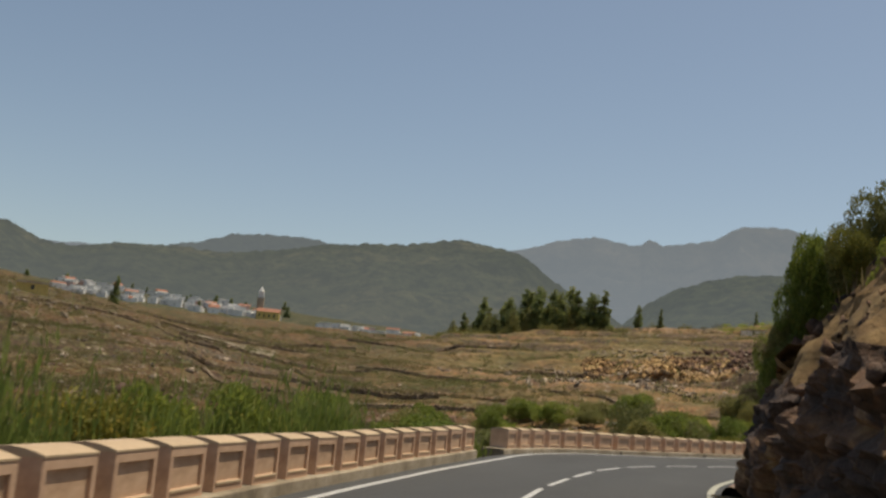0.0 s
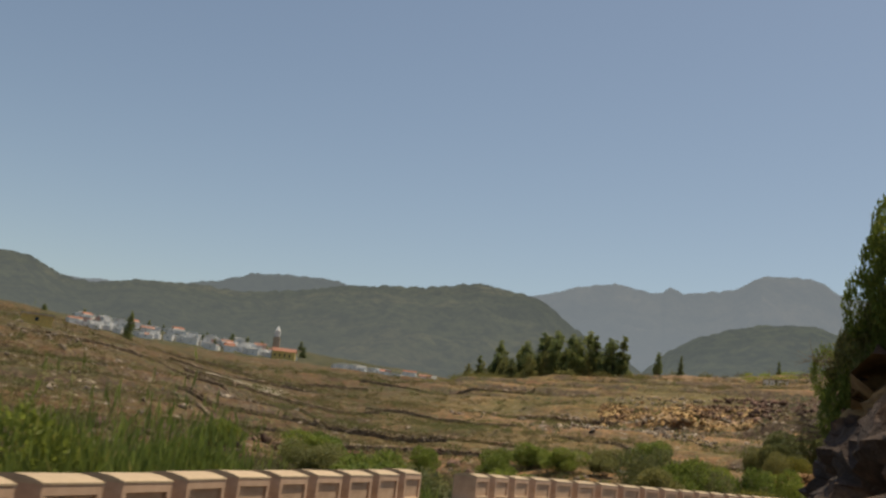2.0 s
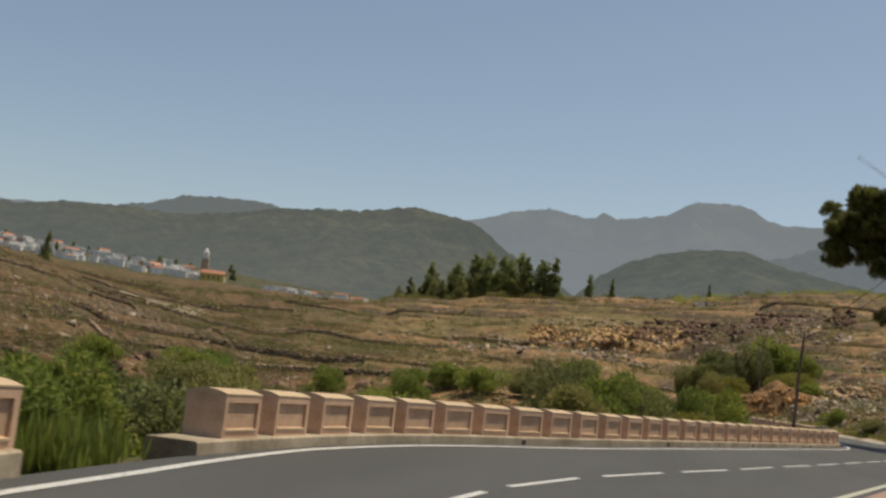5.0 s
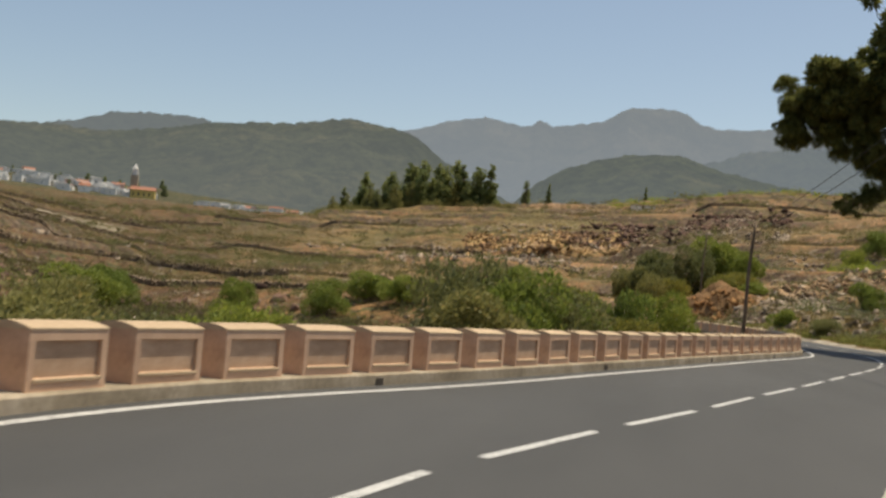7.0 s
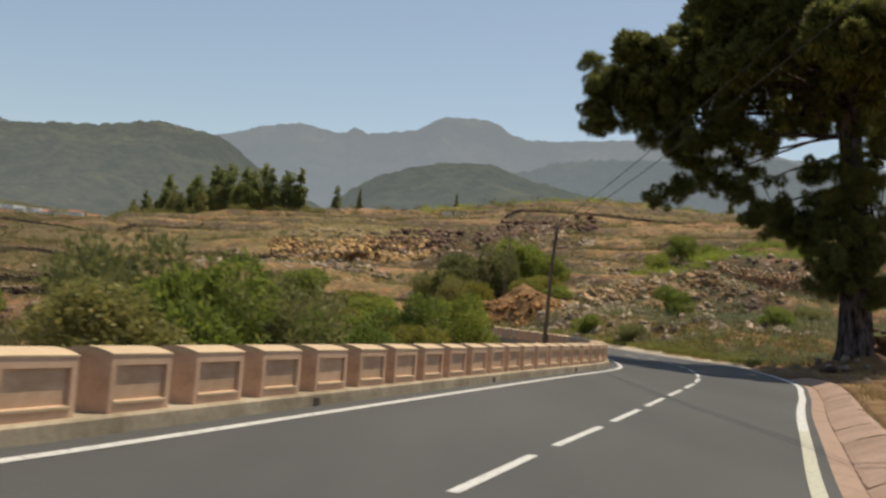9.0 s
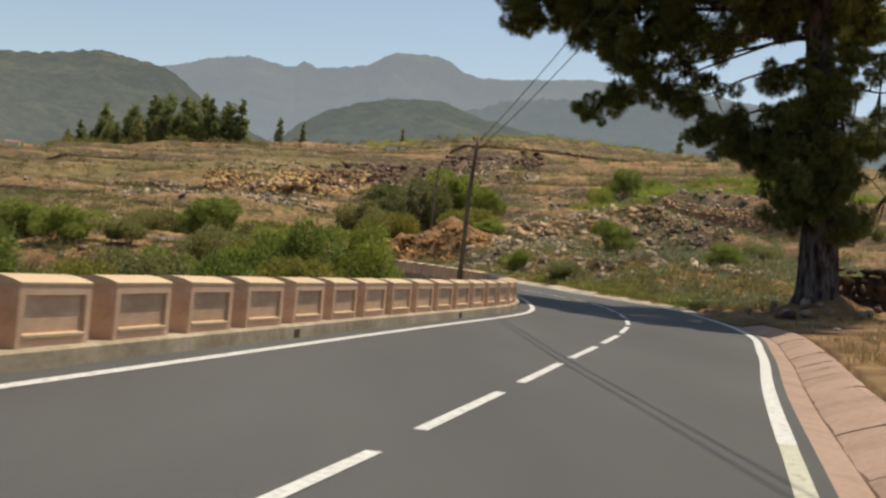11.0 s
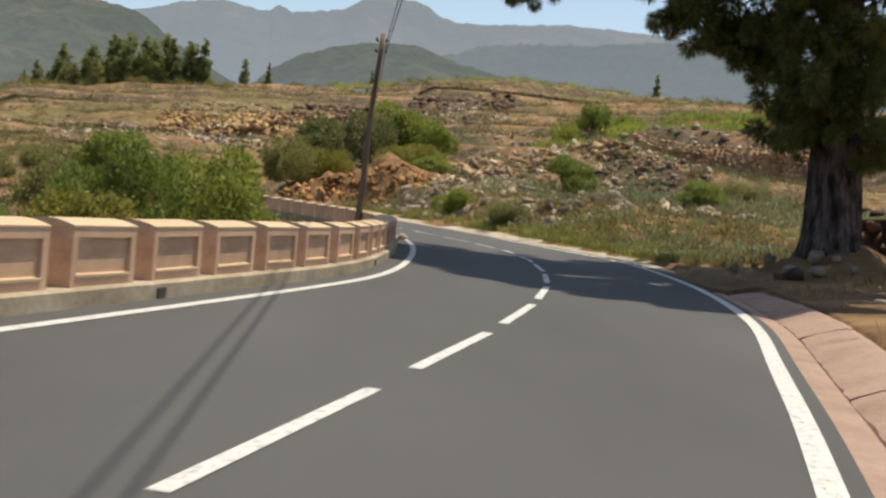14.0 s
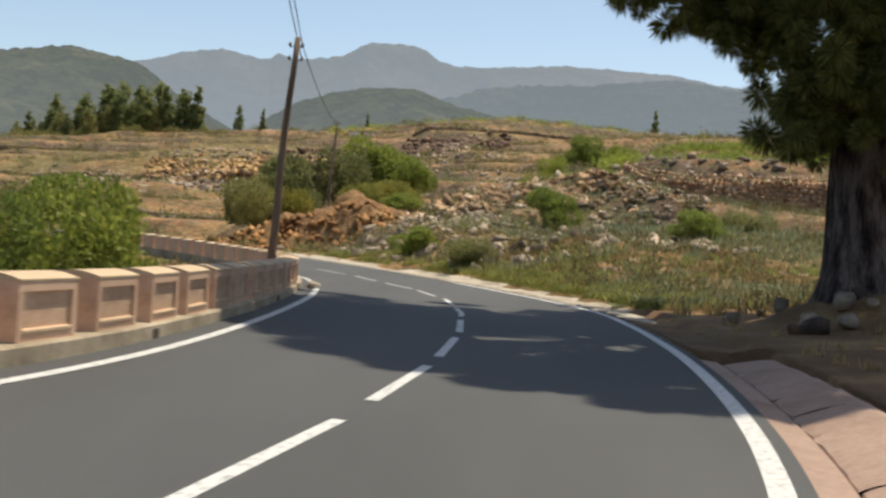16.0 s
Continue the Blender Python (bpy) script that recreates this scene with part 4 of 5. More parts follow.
    Z = ground_z(X, Y) + (np.asarray(lift, float) * np.ones(len(ys)))[:, None] + 0.03 * layered(X, Y, 0.7, 3, 15)
    f = np.linspace(0, 1, cols)[None] ** 1.5
    Z = Z + 0.16 * f * layered(X, Y, 2.5, 3, 16) - 0.17 * step01(0.45, 1.0, f)
    Z[:, 0] -= 0.14
    ob = new(name, grid_mesh(name, np.stack([X, Y, Z], 2)[:, ::-1], material))
    tagged(ob, label, "verge", kind="structure")


sheet("verge_soil", np.arange(-17, 39, 0.4), 1.10 - 0.80 * step01(27.6, 29.4, np.arange(-17, 39, 0.4)), 15.0, 44, DRY_SOIL, "brown verge of dry soil and fallen pine needles")
sheet("bank_soil", np.arange(-50, -22.0, 0.25), 1.45, 9.0, 50, BANK_EARTH, "ochre earth slope above the rock cutting")
sheet("verge_gravel", np.arange(35.2, 66, 0.4), 0.30, 1.6, 8, GRAVEL, "pale gravel edge along the bend", 0.02 + 0.07 * step01(35, 41, np.arange(35.2, 66, 0.4)))


# ------------------------------------------------------------ stones
def spread(rng, count, bear, dist, clump=0.0, seed=1):
    """Places over a sector of the hillside, by bearing and distance."""
    out = []
    while len(out) < count:
        b, d = math.radians(rng.uniform(*bear)), math.exp(rng.uniform(math.log(dist[0]), math.log(dist[1])))
        x, y = d * math.sin(b), d * math.cos(b)
        if clump and float(layered(x, y, clump, 3, seed)) < rng.uniform(-0.15, 0.25):
            continue
        left, right = lateral(x, y)
        if y < 74 and left < 1.5 and right < 2.2:
            continue
        out.append((x, y))
    return np.array(out)


rng = np.random.default_rng(77)
p = spread(rng, 8000, (-13.5, -4.5), (226, 288), 10, 3)
r = rng.uniform(0.2, 1.0, len(p)) ** 6 * 1.1 + 0.12
stone_field("quarry_rocks", "ochre and rust-coloured broken rock spread over an old quarry face", QUARRY_ROCK, np.column_stack([p, ground_z(p[:, 0], p[:, 1]), r]), 1)
r10 = np.random.default_rng(178)
p = spread(r10, 260, (-11.5, -5.0), (234, 270), 14, 7)
r = 0.5 + 1.5 * r10.uniform(size=len(p)) ** 2
stone_field("quarry_blocks", "large pale ochre blocks broken from the quarry face", TAN_ROCK, np.column_stack([p, ground_z(p[:, 0], p[:, 1]), r]), 13)
p = spread(rng, 5200, (-18, 4.0), (185, 300), 16, 53)
r = rng.uniform(0.2, 1.0, len(p)) ** 6 * 0.8 + 0.10
stone_field("quarry_rubble", "brown and grey rubble below the old quarry", GREY_ROCK, np.column_stack([p, ground_z(p[:, 0], p[:, 1]), r]), 11)
p = np.column_stack([rng.normal(-46, 7, 300), rng.normal(57, 7, 300)])
r = rng.uniform(0.15, 1.0, len(p)) ** 3 * 0.9 + 0.1
stone_field("lava_outcrop", "dark maroon lava rock breaking through the slope", LAVA_ROCK, np.column_stack([p, ground_z(p[:, 0], p[:, 1]), r]), 12)
p = spread(rng, 2200, (-8, 4.0), (262, 312), 11, 13)
r = 0.14 + 1.2 * rng.uniform(size=len(p)) ** 4
stone_field("dark_boulders", "dark red-brown lava rock along the quarry rim", LAVA_ROCK, np.column_stack([p, ground_z(p[:, 0], p[:, 1]), r]), 2)
p = spread(rng, 2600, (-4, 17), (52, 140), 9, 23)
r = rng.uniform(0.2, 1.0, len(p)) ** 5 * 0.5 + 0.045
stone_field("slope_rubble", "grey and tan rubble on the slope above the bend", GREY_ROCK, np.column_stack([p, ground_z(p[:, 0], p[:, 1]), r]), 3)
# broken bedrock on the knoll
n = 1700
p = np.column_stack([rng.normal(9.0, 2.6, n), rng.normal(76.3, 1.5, n)])
p = p[layered(p[:, 0], p[:, 1], 2.5, 3, 29) > -0.12]
r = rng.uniform(0.15, 1.0, len(p)) ** 3 * 0.6 + 0.08
stone_field("bedrock_slabs", "pale tan broken bedrock on the slope", TAN_ROCK, np.column_stack([p, ground_z(p[:, 0], p[:, 1]) - 0.2 * r, r]), 4, flat=0.55)
n = 480
p = np.column_stack([rng.normal(14.5, 2.2, n), rng.normal(73.0, 2.4, n)])
r = rng.uniform(0.2, 1.0, n) ** 4 * 0.32 + 0.04
stone_field("scree", "grey scree tumbled below the stone wall", GREY_ROCK, np.column_stack([p, ground_z(p[:, 0], p[:, 1]), r]), 7)
n = 700
p = np.column_stack([rng.normal(5.0, 1.7, n), rng.normal(72.0, 2.8, n)])
r = rng.uniform(0.2, 1.0, n) ** 3 * 0.34 + 0.04
stone_field("scree", "fine grey scree on the slope", GREY_ROCK, np.column_stack([p, ground_z(p[:, 0], p[:, 1]), r]), 8)
p = spread(rng, 2600, (-78, 2), (45, 300), 30, 37)
r = rng.uniform(0.3, 1.0, len(p)) ** 3 * (0.12 + np.hypot(p[:, 0], p[:, 1]) / 230)
stone_field("field_stones", "loose stones scattered over the terraced fields", GREY_ROCK, np.column_stack([p, ground_z(p[:, 0], p[:, 1]), r]), 5)


def build_mound():
    """A cut bank: a steep broken face towards the road, an apron of earth at its foot."""
    ox, oy = -2.9, 74.6
    mound = thing("rubble_mound", "bank of rust-orange earth and broken rock", "mound", at=pose(ox, oy, 0))
    gx, gy = np.meshgrid(np.linspace(-8, 8, 120), np.linspace(-8, 9, 110))
    X, Y = gx + ox, gy + oy
    body = np.exp(-(np.abs(gx + 0.6) / 4.3) ** 2.6 - ((gy - 1.5) / 5.5) ** 4)
    front = gy + 2.6 + 1.3 * layered(X, Y, 3.0, 4, 43)
    h = body * (1.55 * step01(-0.2, 1.5, front) + 0.6 * step01(-4.0, 0.5, front))
    h = h + body * (0.9 * (np.abs(layered(X, Y, 1.5, 4, 41)) - 0.15) + 0.25 * layered(X, Y, 0.5, 2, 47))
    Z = ground_z(X, Y) + h - 0.25
    P = np.stack([gx, gy, Z], 2)
    part("earth", grid_mesh("earth", P, RUST_EARTH, False), RUST_EARTH, mound)
    r2 = np.random.default_rng(9)
    rows = []
    for k in range(5200):
        i, j = r2.integers(110), r2.integers(120)
        if body[i, j] > 0.2 and -1.4 < front[i, j] < 2.2:
            rows.append((P[i, j, 0], P[i, j, 1], P[i, j, 2] - 0.03, 0.05 + 0.36 * r2.uniform() ** 2.5))
    o = stone_field("rubble", "", RUST_ROCK, rows, 6, "")
    o.parent = mound
    o["label"] = "jagged rust-coloured broken rock"


build_mound()


def build_stone_wall(name, label, a, b, height, seed, size=0.16, stone=BROWN_STONE):
    """A dry-stone wall between two plan points: stones laid against a core."""
    wall = thing(name, label, "stone wall", "dry-stone walls", "structure")
    r3 = np.random.default_rng(seed)
    a, b = np.array(a, float), np.array(b, float)
    length = float(np.hypot(*(b - a)))
    way = (b - a) / length
    face = np.array([way[1], -way[0]])
    if face @ (-a) < 0:
        face = -face
    n = int(length / 0.5) + 2
    P = np.zeros((n, 4, 3))
    for k in range(n):
        c = a + way * length * k / (n - 1)
        g = float(ground_z(*c))
        h = height * (0.85 + 0.3 * float(smooth_noise(k * 0.3, seed)))
        for j, (o, z) in enumerate(((0.22 + 0.22 * height, -0.3), (0.16, h - 0.1), (-0.3, h - 0.1), (-0.3, -0.3))):
            P[k, j] = (*(c + face * o), g + z)
    part("core", grid_mesh("core", P, stone, False), stone, wall)
    rows = []
    courses = int(height / (size * 1.35)) + 1
    for i in range(courses):
        s = r3.uniform(0, size)
        while s < length:
            c = a + way * s
            rr = size * r3.uniform(0.7, 1.35)
            at = c + face * (0.20 + 0.22 * height * (1 - i / courses) + r3.uniform(-0.03, 0.05))
            rows.append((at[0], at[1], float(ground_z(*c)) + i * size * 1.35 + r3.uniform(-0.03, 0.03), rr))
            s += rr * 1.7
    o = stone_field("stones", "", stone, rows, seed, "")
    o.parent = wall
    o["label"] = "rough fitted field stones"


build_stone_wall("retaining_wall", "dry-stone retaining wall below the vines", (16.5, 90.0), (30.5, 83.0), 2.2, 51, 0.2)
build_stone_wall("field_wall", "dark dry-stone wall behind the pine", (12.4, 34.8), (22.0, 31.5), 1.6, 52, 0.22, BASALT)
for k, (a, b, tall, size) in enumerate((
        ((-150, 131), (-126, 172), 1.2, 0.4), ((-140, 176), (-104, 206), 1.3, 0.45), ((-94, 104), (-56, 119), 1.0, 0.32), ((-78, 85), (-36, 76), 0.9, 0.3),
        ((-122, 152), (-86, 160), 1.0, 0.4), ((-205, 262), (-150, 302), 1.6, 0.55), ((-182, 232), (-130, 256), 1.5, 0.5), ((-112, 216), (-70, 206), 1.3, 0.45),
        ((-46, 150), (-12, 118), 0.9, 0.32), ((-95, 255), (-40, 236), 1.6, 0.5), ((-170, 340), (-100, 330), 1.7, 0.6), ((-60, 92), (-30, 94), 0.8, 0.28), ((6, 190), (40, 176), 1.2, 0.4), ((-5, 330), (60, 318), 1.5, 0.6))):
    build_stone_wall("terrace_wall", "long low dry-stone terrace wall among dry fields", a, b, tall * 0.7, 60 + k, size * 0.8, DARK_STONE)
build_stone_wall("terrace_wall", "pale grey low wall along a field track", (-86, 166), (-40, 113), 0.7, 90, 0.3)


def build_fallow(x0, x1, y0, y1, skew):
    gx, gy = np.meshgrid(np.linspace(x0, x1, 20), np.linspace(y0, y1, 24))
    gx = gx - (gy - y0) * skew
    ob = new("fallow_field", grid_mesh("fallow_field", np.stack([gx, gy, ground_z(gx, gy) + 0.25], 2), PALE_FIELD))
    tagged(ob, "small pale fallow field on a terrace", "field", kind="structure")


build_fallow(-150, -126, 196, 226, 0.5)
build_fallow(-86, -70, 396, 404, 0.2)


# ------------------------------------------------------------ scrub and grass
def tufts(name, label, material, places, sizes, blades, seed, long=1.4, spread_r=0.9, category="scrub", blade=0.0):
    """Low growth: a small cloud of leaves at each place."""
    r4 = np.random.default_rng(seed)
    n = len(places)
    pick = np.repeat(np.arange(n), blades)
    s = np.asarray(sizes)[pick]
    base = np.column_stack([places, ground_z(places[:, 0], places[:, 1])])[pick]
    off = r4.normal(size=(len(pick), 3)) * np.array([0.45 * spread_r, 0.45 * spread_r, 0.26])
    off[:, 2] = np.abs(off[:, 2]) + 0.12
    C = base + off * s[:, None]
    axis = r4.normal(size=(len(pick), 3)) * 0.55 + off * 0.6
    axis[:, 2] += 0.7 * long
    axis /= np.linalg.norm(axis, axis=1)[:, None]
    side = np.cross(axis, r4.normal(size=(len(pick), 3)))
    side /= np.linalg.norm(side, axis=1)[:, None] + 1e-9
    q = (s * r4.uniform(0.05, 0.13, len(pick)))[:, None]
    if blade:
        q = (blade * r4.uniform(0.6, 1.4, len(pick)))[:, None]
    a, b = axis * q * long, side * q * 0.42
    V = np.stack([C - a, C + b, C + a, C - b], 1).reshape(-1, 3)
    F = np.arange(len(V)).reshape(-1, 4)
    ob = new(name, quads_mesh(name, V, F, material))
    return tagged(ob, label, category, kind="stuff")


p = spread(rng, 7500, (-78, 20), (34, 480), 24, 61)
d = np.hypot(p[:, 0], p[:, 1])
tufts("hillside_scrub", "dusty olive scrub dotted over the hillside", SCRUB_LEAF, p, rng.uniform(0.35, 1.0, len(p)) * (0.5 + d / 170), 44, 62)
p = spread(rng, 1500, (-78, 14), (40, 480), 30, 65)
d = np.hypot(p[:, 0], p[:, 1])
tufts("green_scrub", "green bushes dotted over the hillside", LEAF_OLIVE, p, rng.uniform(0.4, 1.2, len(p)) * (0.5 + d / 150), 60, 66)
r11 = np.random.default_rng(166)
p = spread(r11, 700, (-34, -11), (170, 430), 40, 61)
tufts("field_scrub", "olive bushes dotted over the old terraces", LEAF_OLIVE, p, r11.uniform(0.7, 1.9, len(p)), 60, 62, 1.0)
p = spread(rng, 4600, (-78, 20), (20, 420), 22, 67)
d = np.hypot(p[:, 0], p[:, 1])
tufts("dry_tufts", "pale dry grass tufts over stony soil", GRASS_DRY, p, rng.uniform(0.5, 1.0, len(p)) * (0.45 + d / 170), 34, 68, 1.8)
p = spread(rng, 900, (-3, 18), (52, 130), 10, 69)
tufts("slope_herbs", "grey-green herbs on the rubble slope", HERB_GREY, p, rng.uniform(0.3, 0.8, len(p)), 22, 70, 2.4, blade=0.06)
p = np.column_stack([rng.normal(17, 3.5, 420), rng.normal(63, 3.0, 420)])
tufts("tall_herbs", "tall grey-green herbs below the stone wall", HERB_GREY, p, rng.uniform(0.4, 0.9, len(p)), 60, 88, 2.6, blade=0.05)


def along(rng, count, y0, y1, lo, hi, of="right"):
    y = rng.uniform(y0, y1, count * 3)
    off = rng.uniform(lo, hi, count * 3)
    keep = layered(y, off, 2.2, 3, 83) > rng.uniform(-0.35, 0.25, count * 3)
    y, off = y[keep][:count], off[keep][:count]
    if of == "right":
        return np.column_stack([right_x(y) + off / np.interp(y, YS, SLANT_R), y])
    return np.column_stack([wall_x(y) - off / np.interp(y, YS, SLANT_W), y])


p = along(rng, 430, 38, 66, 1.2, 2.9)
tufts("yellow_flowers", "low yellow flowers along the gravel edge", LEAF_YELLOW, p, rng.uniform(0.2, 0.4, len(p)), 40, 89, 2.0, category="flowers", blade=0.025)
p = along(rng, 700, 38, 66, 1.5, 3.8)
tufts("verge_grass", "olive and yellowing roadside grass round the bend", GRASS_VERGE, p, rng.uniform(0.10, 0.25, len(p)) * (0.6 + 1.1 * rng.uniform(size=len(p)) ** 3), 32, 71, 3.2, category="grass", blade=0.04)
p = along(rng, 420, 36, 66, 1.6, 9.0)
tufts("verge_straw", "dry straw-coloured grass at the roadside", GRASS_DRY, p, rng.uniform(0.14, 0.3, len(p)), 18, 72, 4.0, category="grass", blade=0.04)
p = np.column_stack([rng.uniform(7.5, 20, 900), rng.uniform(38.5, 56, 900)])
p = p[(lateral(p[:, 0], p[:, 1])[1] > 1.5) & (layered(p[:, 0], p[:, 1], 4.0, 3, 95) > 0.02)]
tufts("meadow_grass", "olive grass and dry herbs beside the pine", GRASS_VERGE, p, rng.uniform(0.10, 0.25, len(p)), 26, 96, 3.0, category="grass", blade=0.04)
p = np.column_stack([rng.uniform(7.5, 22, 900), rng.uniform(38, 64, 900)])
p = p[(lateral(p[:, 0], p[:, 1])[1] > 1.6) & (layered(p[:, 0], p[:, 1], 5.0, 3, 97) > -0.05)]
p2 = np.column_stack([rng.uniform(7.5, 22, 700), rng.uniform(37, 62, 700)])
p2 = p2[(lateral(p2[:, 0], p2[:, 1])[1] > 1.6) & (layered(p2[:, 0], p2[:, 1], 4.0, 3, 99) > 0.0)]
tufts("meadow_straw", "dry straw among the grass", GRASS_DRY, p2, rng.uniform(0.10, 0.24, len(p2)), 18, 100, 3.0, category="grass", blade=0.04)
tufts("meadow_herbs", "grey-green herbs among the grass", HERB_GREY, p, rng.uniform(0.2, 0.5, len(p)), 28, 98, 2.2, category="grass", blade=0.05)
p = along(rng, 560, -39, -22.0, 2.0, 4.8, "wall")
tufts("valley_grass", "tall bright green grass behind the parapet", GRASS_GREEN, p, rng.uniform(1.5, 2.75, len(p)), 260, 73, 4.0, 0.36, "grass", 0.032)
p = along(rng, 200, -18.1, -16.9, 0.4, 4.5, "wall")
tufts("gap_grass", "green grass growing through the gap in the parapet", GRASS_GREEN, p, rng.uniform(0.25, 0.65, len(p)), 80, 74, 5.0, 0.45, "grass", 0.035)
p = along(rng, 900, -17, 40, 1.4, 12)
tufts("verge_needles", "thin dry grass on the brown verge", GRASS_DRY, p, rng.uniform(0.12, 0.32, len(p)), 22, 75, 4.0, category="grass", blade=0.022)
p = np.column_stack([rng.uniform(-1.9, 1.5, 220), rng.uniform(-40, -22.2, 220)])
p[:, 0] = right_x(p[:, 1]) + 1.6 + rng.uniform(0, 4.0, 220)
p2 = p
tufts("cutting_grass", "dry yellow grass on top of the rock cutting", GRASS_DRY, p, rng.uniform(0.4, 0.8, len(p)), 34, 76, 5.0, category="grass", blade=0.035)


p = np.column_stack([rng.uniform(-46, -8.5, 900), rng.uniform(-14, 62, 900)])
p = p[lateral(p[:, 0], p[:, 1])[0] > 3.0]
tufts("slope_scrub", "low olive scrub on the slope behind the parapet", SCRUB_LEAF, p, rng.uniform(0.5, 1.3, len(p)), 70, 101, 1.6, blade=0.07)
p = p[::2] + rng.normal(size=(len(p[::2]), 2)) * 2
p = p[lateral(p[:, 0], p[:, 1])[0] > 3.0]
tufts("slope_grass", "green grass on the slope behind the parapet", GRASS_GREEN, p, rng.uniform(0.4, 1.0, len(p)), 60, 102, 2.4, category="grass", blade=0.05)


# ------------------------------------------------------------ shrubs
for kind, x, y, wide, top in (
        ("green", -4.5, 39.9, 4.0, 2.1), ("green", -6.6, 37.0, 3.4, 1.9), ("green", -9.5, 44.0, 3.6, 0.9),
        ("green", -19.8, 82.9, 7.0, 4.2), ("olive", -24.5, 84.0, 5.0, 3.0), ("broom", -13.0, 70.0, 4.5, 1.9), ("green", -11.0, 62.0, 4.0, 2.1),
        ("green", -1.2, 99.0, 6.4, 9.0), ("green", 1.4, 96.0, 4.2, 7.6), ("olive", -4.4, 95.0, 5.5, 7.8), ("olive", -7.6, 92.0, 5.5, 7.0), ("broom", 1.2, 84.0, 4.4, 5.2), ("broom", -0.6, 82.0, 3.4, 4.9), ("broom", -4.8, 78.5, 3.0, 4.0), ("broom", -1.4, 79.5, 3.4, 4.6), ("olive", -6.8, 77.5, 3.6, 4.3), ("green", 1.6, 77.6, 2.6, 3.6),
        ("olive", -8.6, 90.0, 5.0, 5.2), ("green", 9.2, 69.5, 3.3, 4.5), ("green", 2.8, 60.5, 2.2, 2.0), ("olive", 5.0, 54.8, 2.4, 1.2),
        ("olive", -6.9, 1.0, 2.0, 1.3), ("green", -6.5, 3.0, 2.2, 1.7), ("olive", -6.3, 5.2, 2.4, 1.55), ("green", -5.9, 7.4, 2.2, 1.1), ("olive", -7.9, 4.0, 2.6, 1.9),
        ("green", -14.0, 6.0, 3.6, 0.5), ("olive", -17.0, 2.0, 4.0, 0.4), ("green", -16.0, -4.0, 3.4, 0.2), ("olive", -12.5, -1.0, 3.0, 0.4), ("olive", -20.0, 8.0, 4.0, 0.7),
        ("broom", -9.0, 22.0, 2.6, 0.3), ("green", -7.0, 26.0, 3.0, 0.6), ("broom", -6.2, 31.0, 3.0, 0.7), ("olive", -10.5, 30.0, 3.6, 0.5), ("green", -11.5, 38.0, 3.4, 0.5),
        ("olive", -13.0, 50.0, 4.0, 1.6), ("broom", -13.0, 56.0, 3.0, 1.2), ("olive", -14.0, 60.0, 3.4, 1.4),
        ("green", -9.6, -17.4, 2.2, 0.75), ("olive", -11.5, -13.0, 3.0, 0.7), ("green", -10.6, -15.0, 2.4, 0.9), ("olive", -12.6, -20.0, 3.2, 0.6),
        ("green", -9.3, -34.5, 2.0, 0.8), ("green", -9.8, -30.0, 2.2, 1.0), ("green", -10.2, -26.5, 2.2, 1.0), ("broom", -9.4, -32.0, 2.0, 0.9), ("green", -10.2, -23.0, 2.2, 0.8),
        ("green", 16.5, 112.0, 4.6, 11.9), ("green", 19.0, 110.0, 3.6, 11.0), ("green", 13.5, 108.0, 3.4, 9.6), ("green", -30.0, 70.0, 5.0, 1.2), ("green", -44.0, 52.0, 5.0, 1.2), ("green", -38.0, 61.0, 4.0, 1.0), ("green", -31.5, 64.0, 4.4, 1.6), ("green", -26.0, 67.0, 5.0, 1.4), ("olive", -21.5, 66.0, 3.6, 1.2), ("green", -51.0, 46.0, 4.6, 1.4),
        ("olive", -34.0, 30.0, 5.0, 0.3), ("green", -42.0, 45.0, 6.0, 0.8), ("green", 13.5, 55.0, 2.6, 2.0), ("olive", 16.5, 60.0, 2.6, 2.7)):
    bush_top(kind, x, y, wide, top, (x * 37 + y * 11) % 360)


def cutting_shrub(kind, x, y, z, wide, tall, label):
    pair = SHRUBS[kind][int(abs(x * 7 + y * 5)) % len(SHRUBS[kind])]
    ob = thing("shrub", label, "shrub", "shrubs on the cutting", at=pose(x, y, z, 0, 0, (x * 61 + y * 17) % 360) @ Matrix.Diagonal((wide / 2, wide / 2, tall / 1.7, 1)))
    for nm, me in zip(("crown", "stems"), pair):
        o = new(nm, me)
        o.parent = ob


for kind, off, y, wide, tall in (
        ("olive", 3.6, -24.2, 1.2, 1.3), ("green", 2.6, -25.4, 1.0, 1.0), ("olive", 4.4, -27.0, 1.5, 1.5), ("olive", 3.0, -23.0, 0.8, 0.9),
        ("olive", 2.7, -30.0, 1.2, 1.0), ("olive", 3.6, -33.0, 1.6, 1.2), ("green", 3.2, -36.0, 1.6, 1.2), ("broom", 5.0, -25.0, 1.6, 1.6), ("green", 5.4, -23.4, 1.7, 1.9)):
    gx = float(right_x(y)) + off
    cutting_shrub(kind, gx, y, float(ground_z(gx, y)) - 0.15, wide, tall, "small shrub rooted on the dry bank above the rock")
for kind, x, y, z, wide, tall in (("green", -0.75, -22.3, 3.2, 1.1, 1.8), ("olive", -0.95, -22.2, 2.2, 1.0, 1.5), ("green", -0.35, -22.5, 3.0, 1.0, 1.9), ("green", -0.75, -22.3, 2.5, 0.8, 1.3), ("olive", 0.15, -22.9, 3.7, 1.1, 1.5), ("green", -1.25, -22.0, 1.9, 0.85, 1.25), ("olive", 0.7, -23.4, 4.2, 1.3, 1.6), ("broom", 0.1, -23.8, 3.9, 0.9, 1.0)):
    cutting_shrub(kind, x, y, z, wide, tall, "leafy shrub overhanging the corner of the rock cutting")


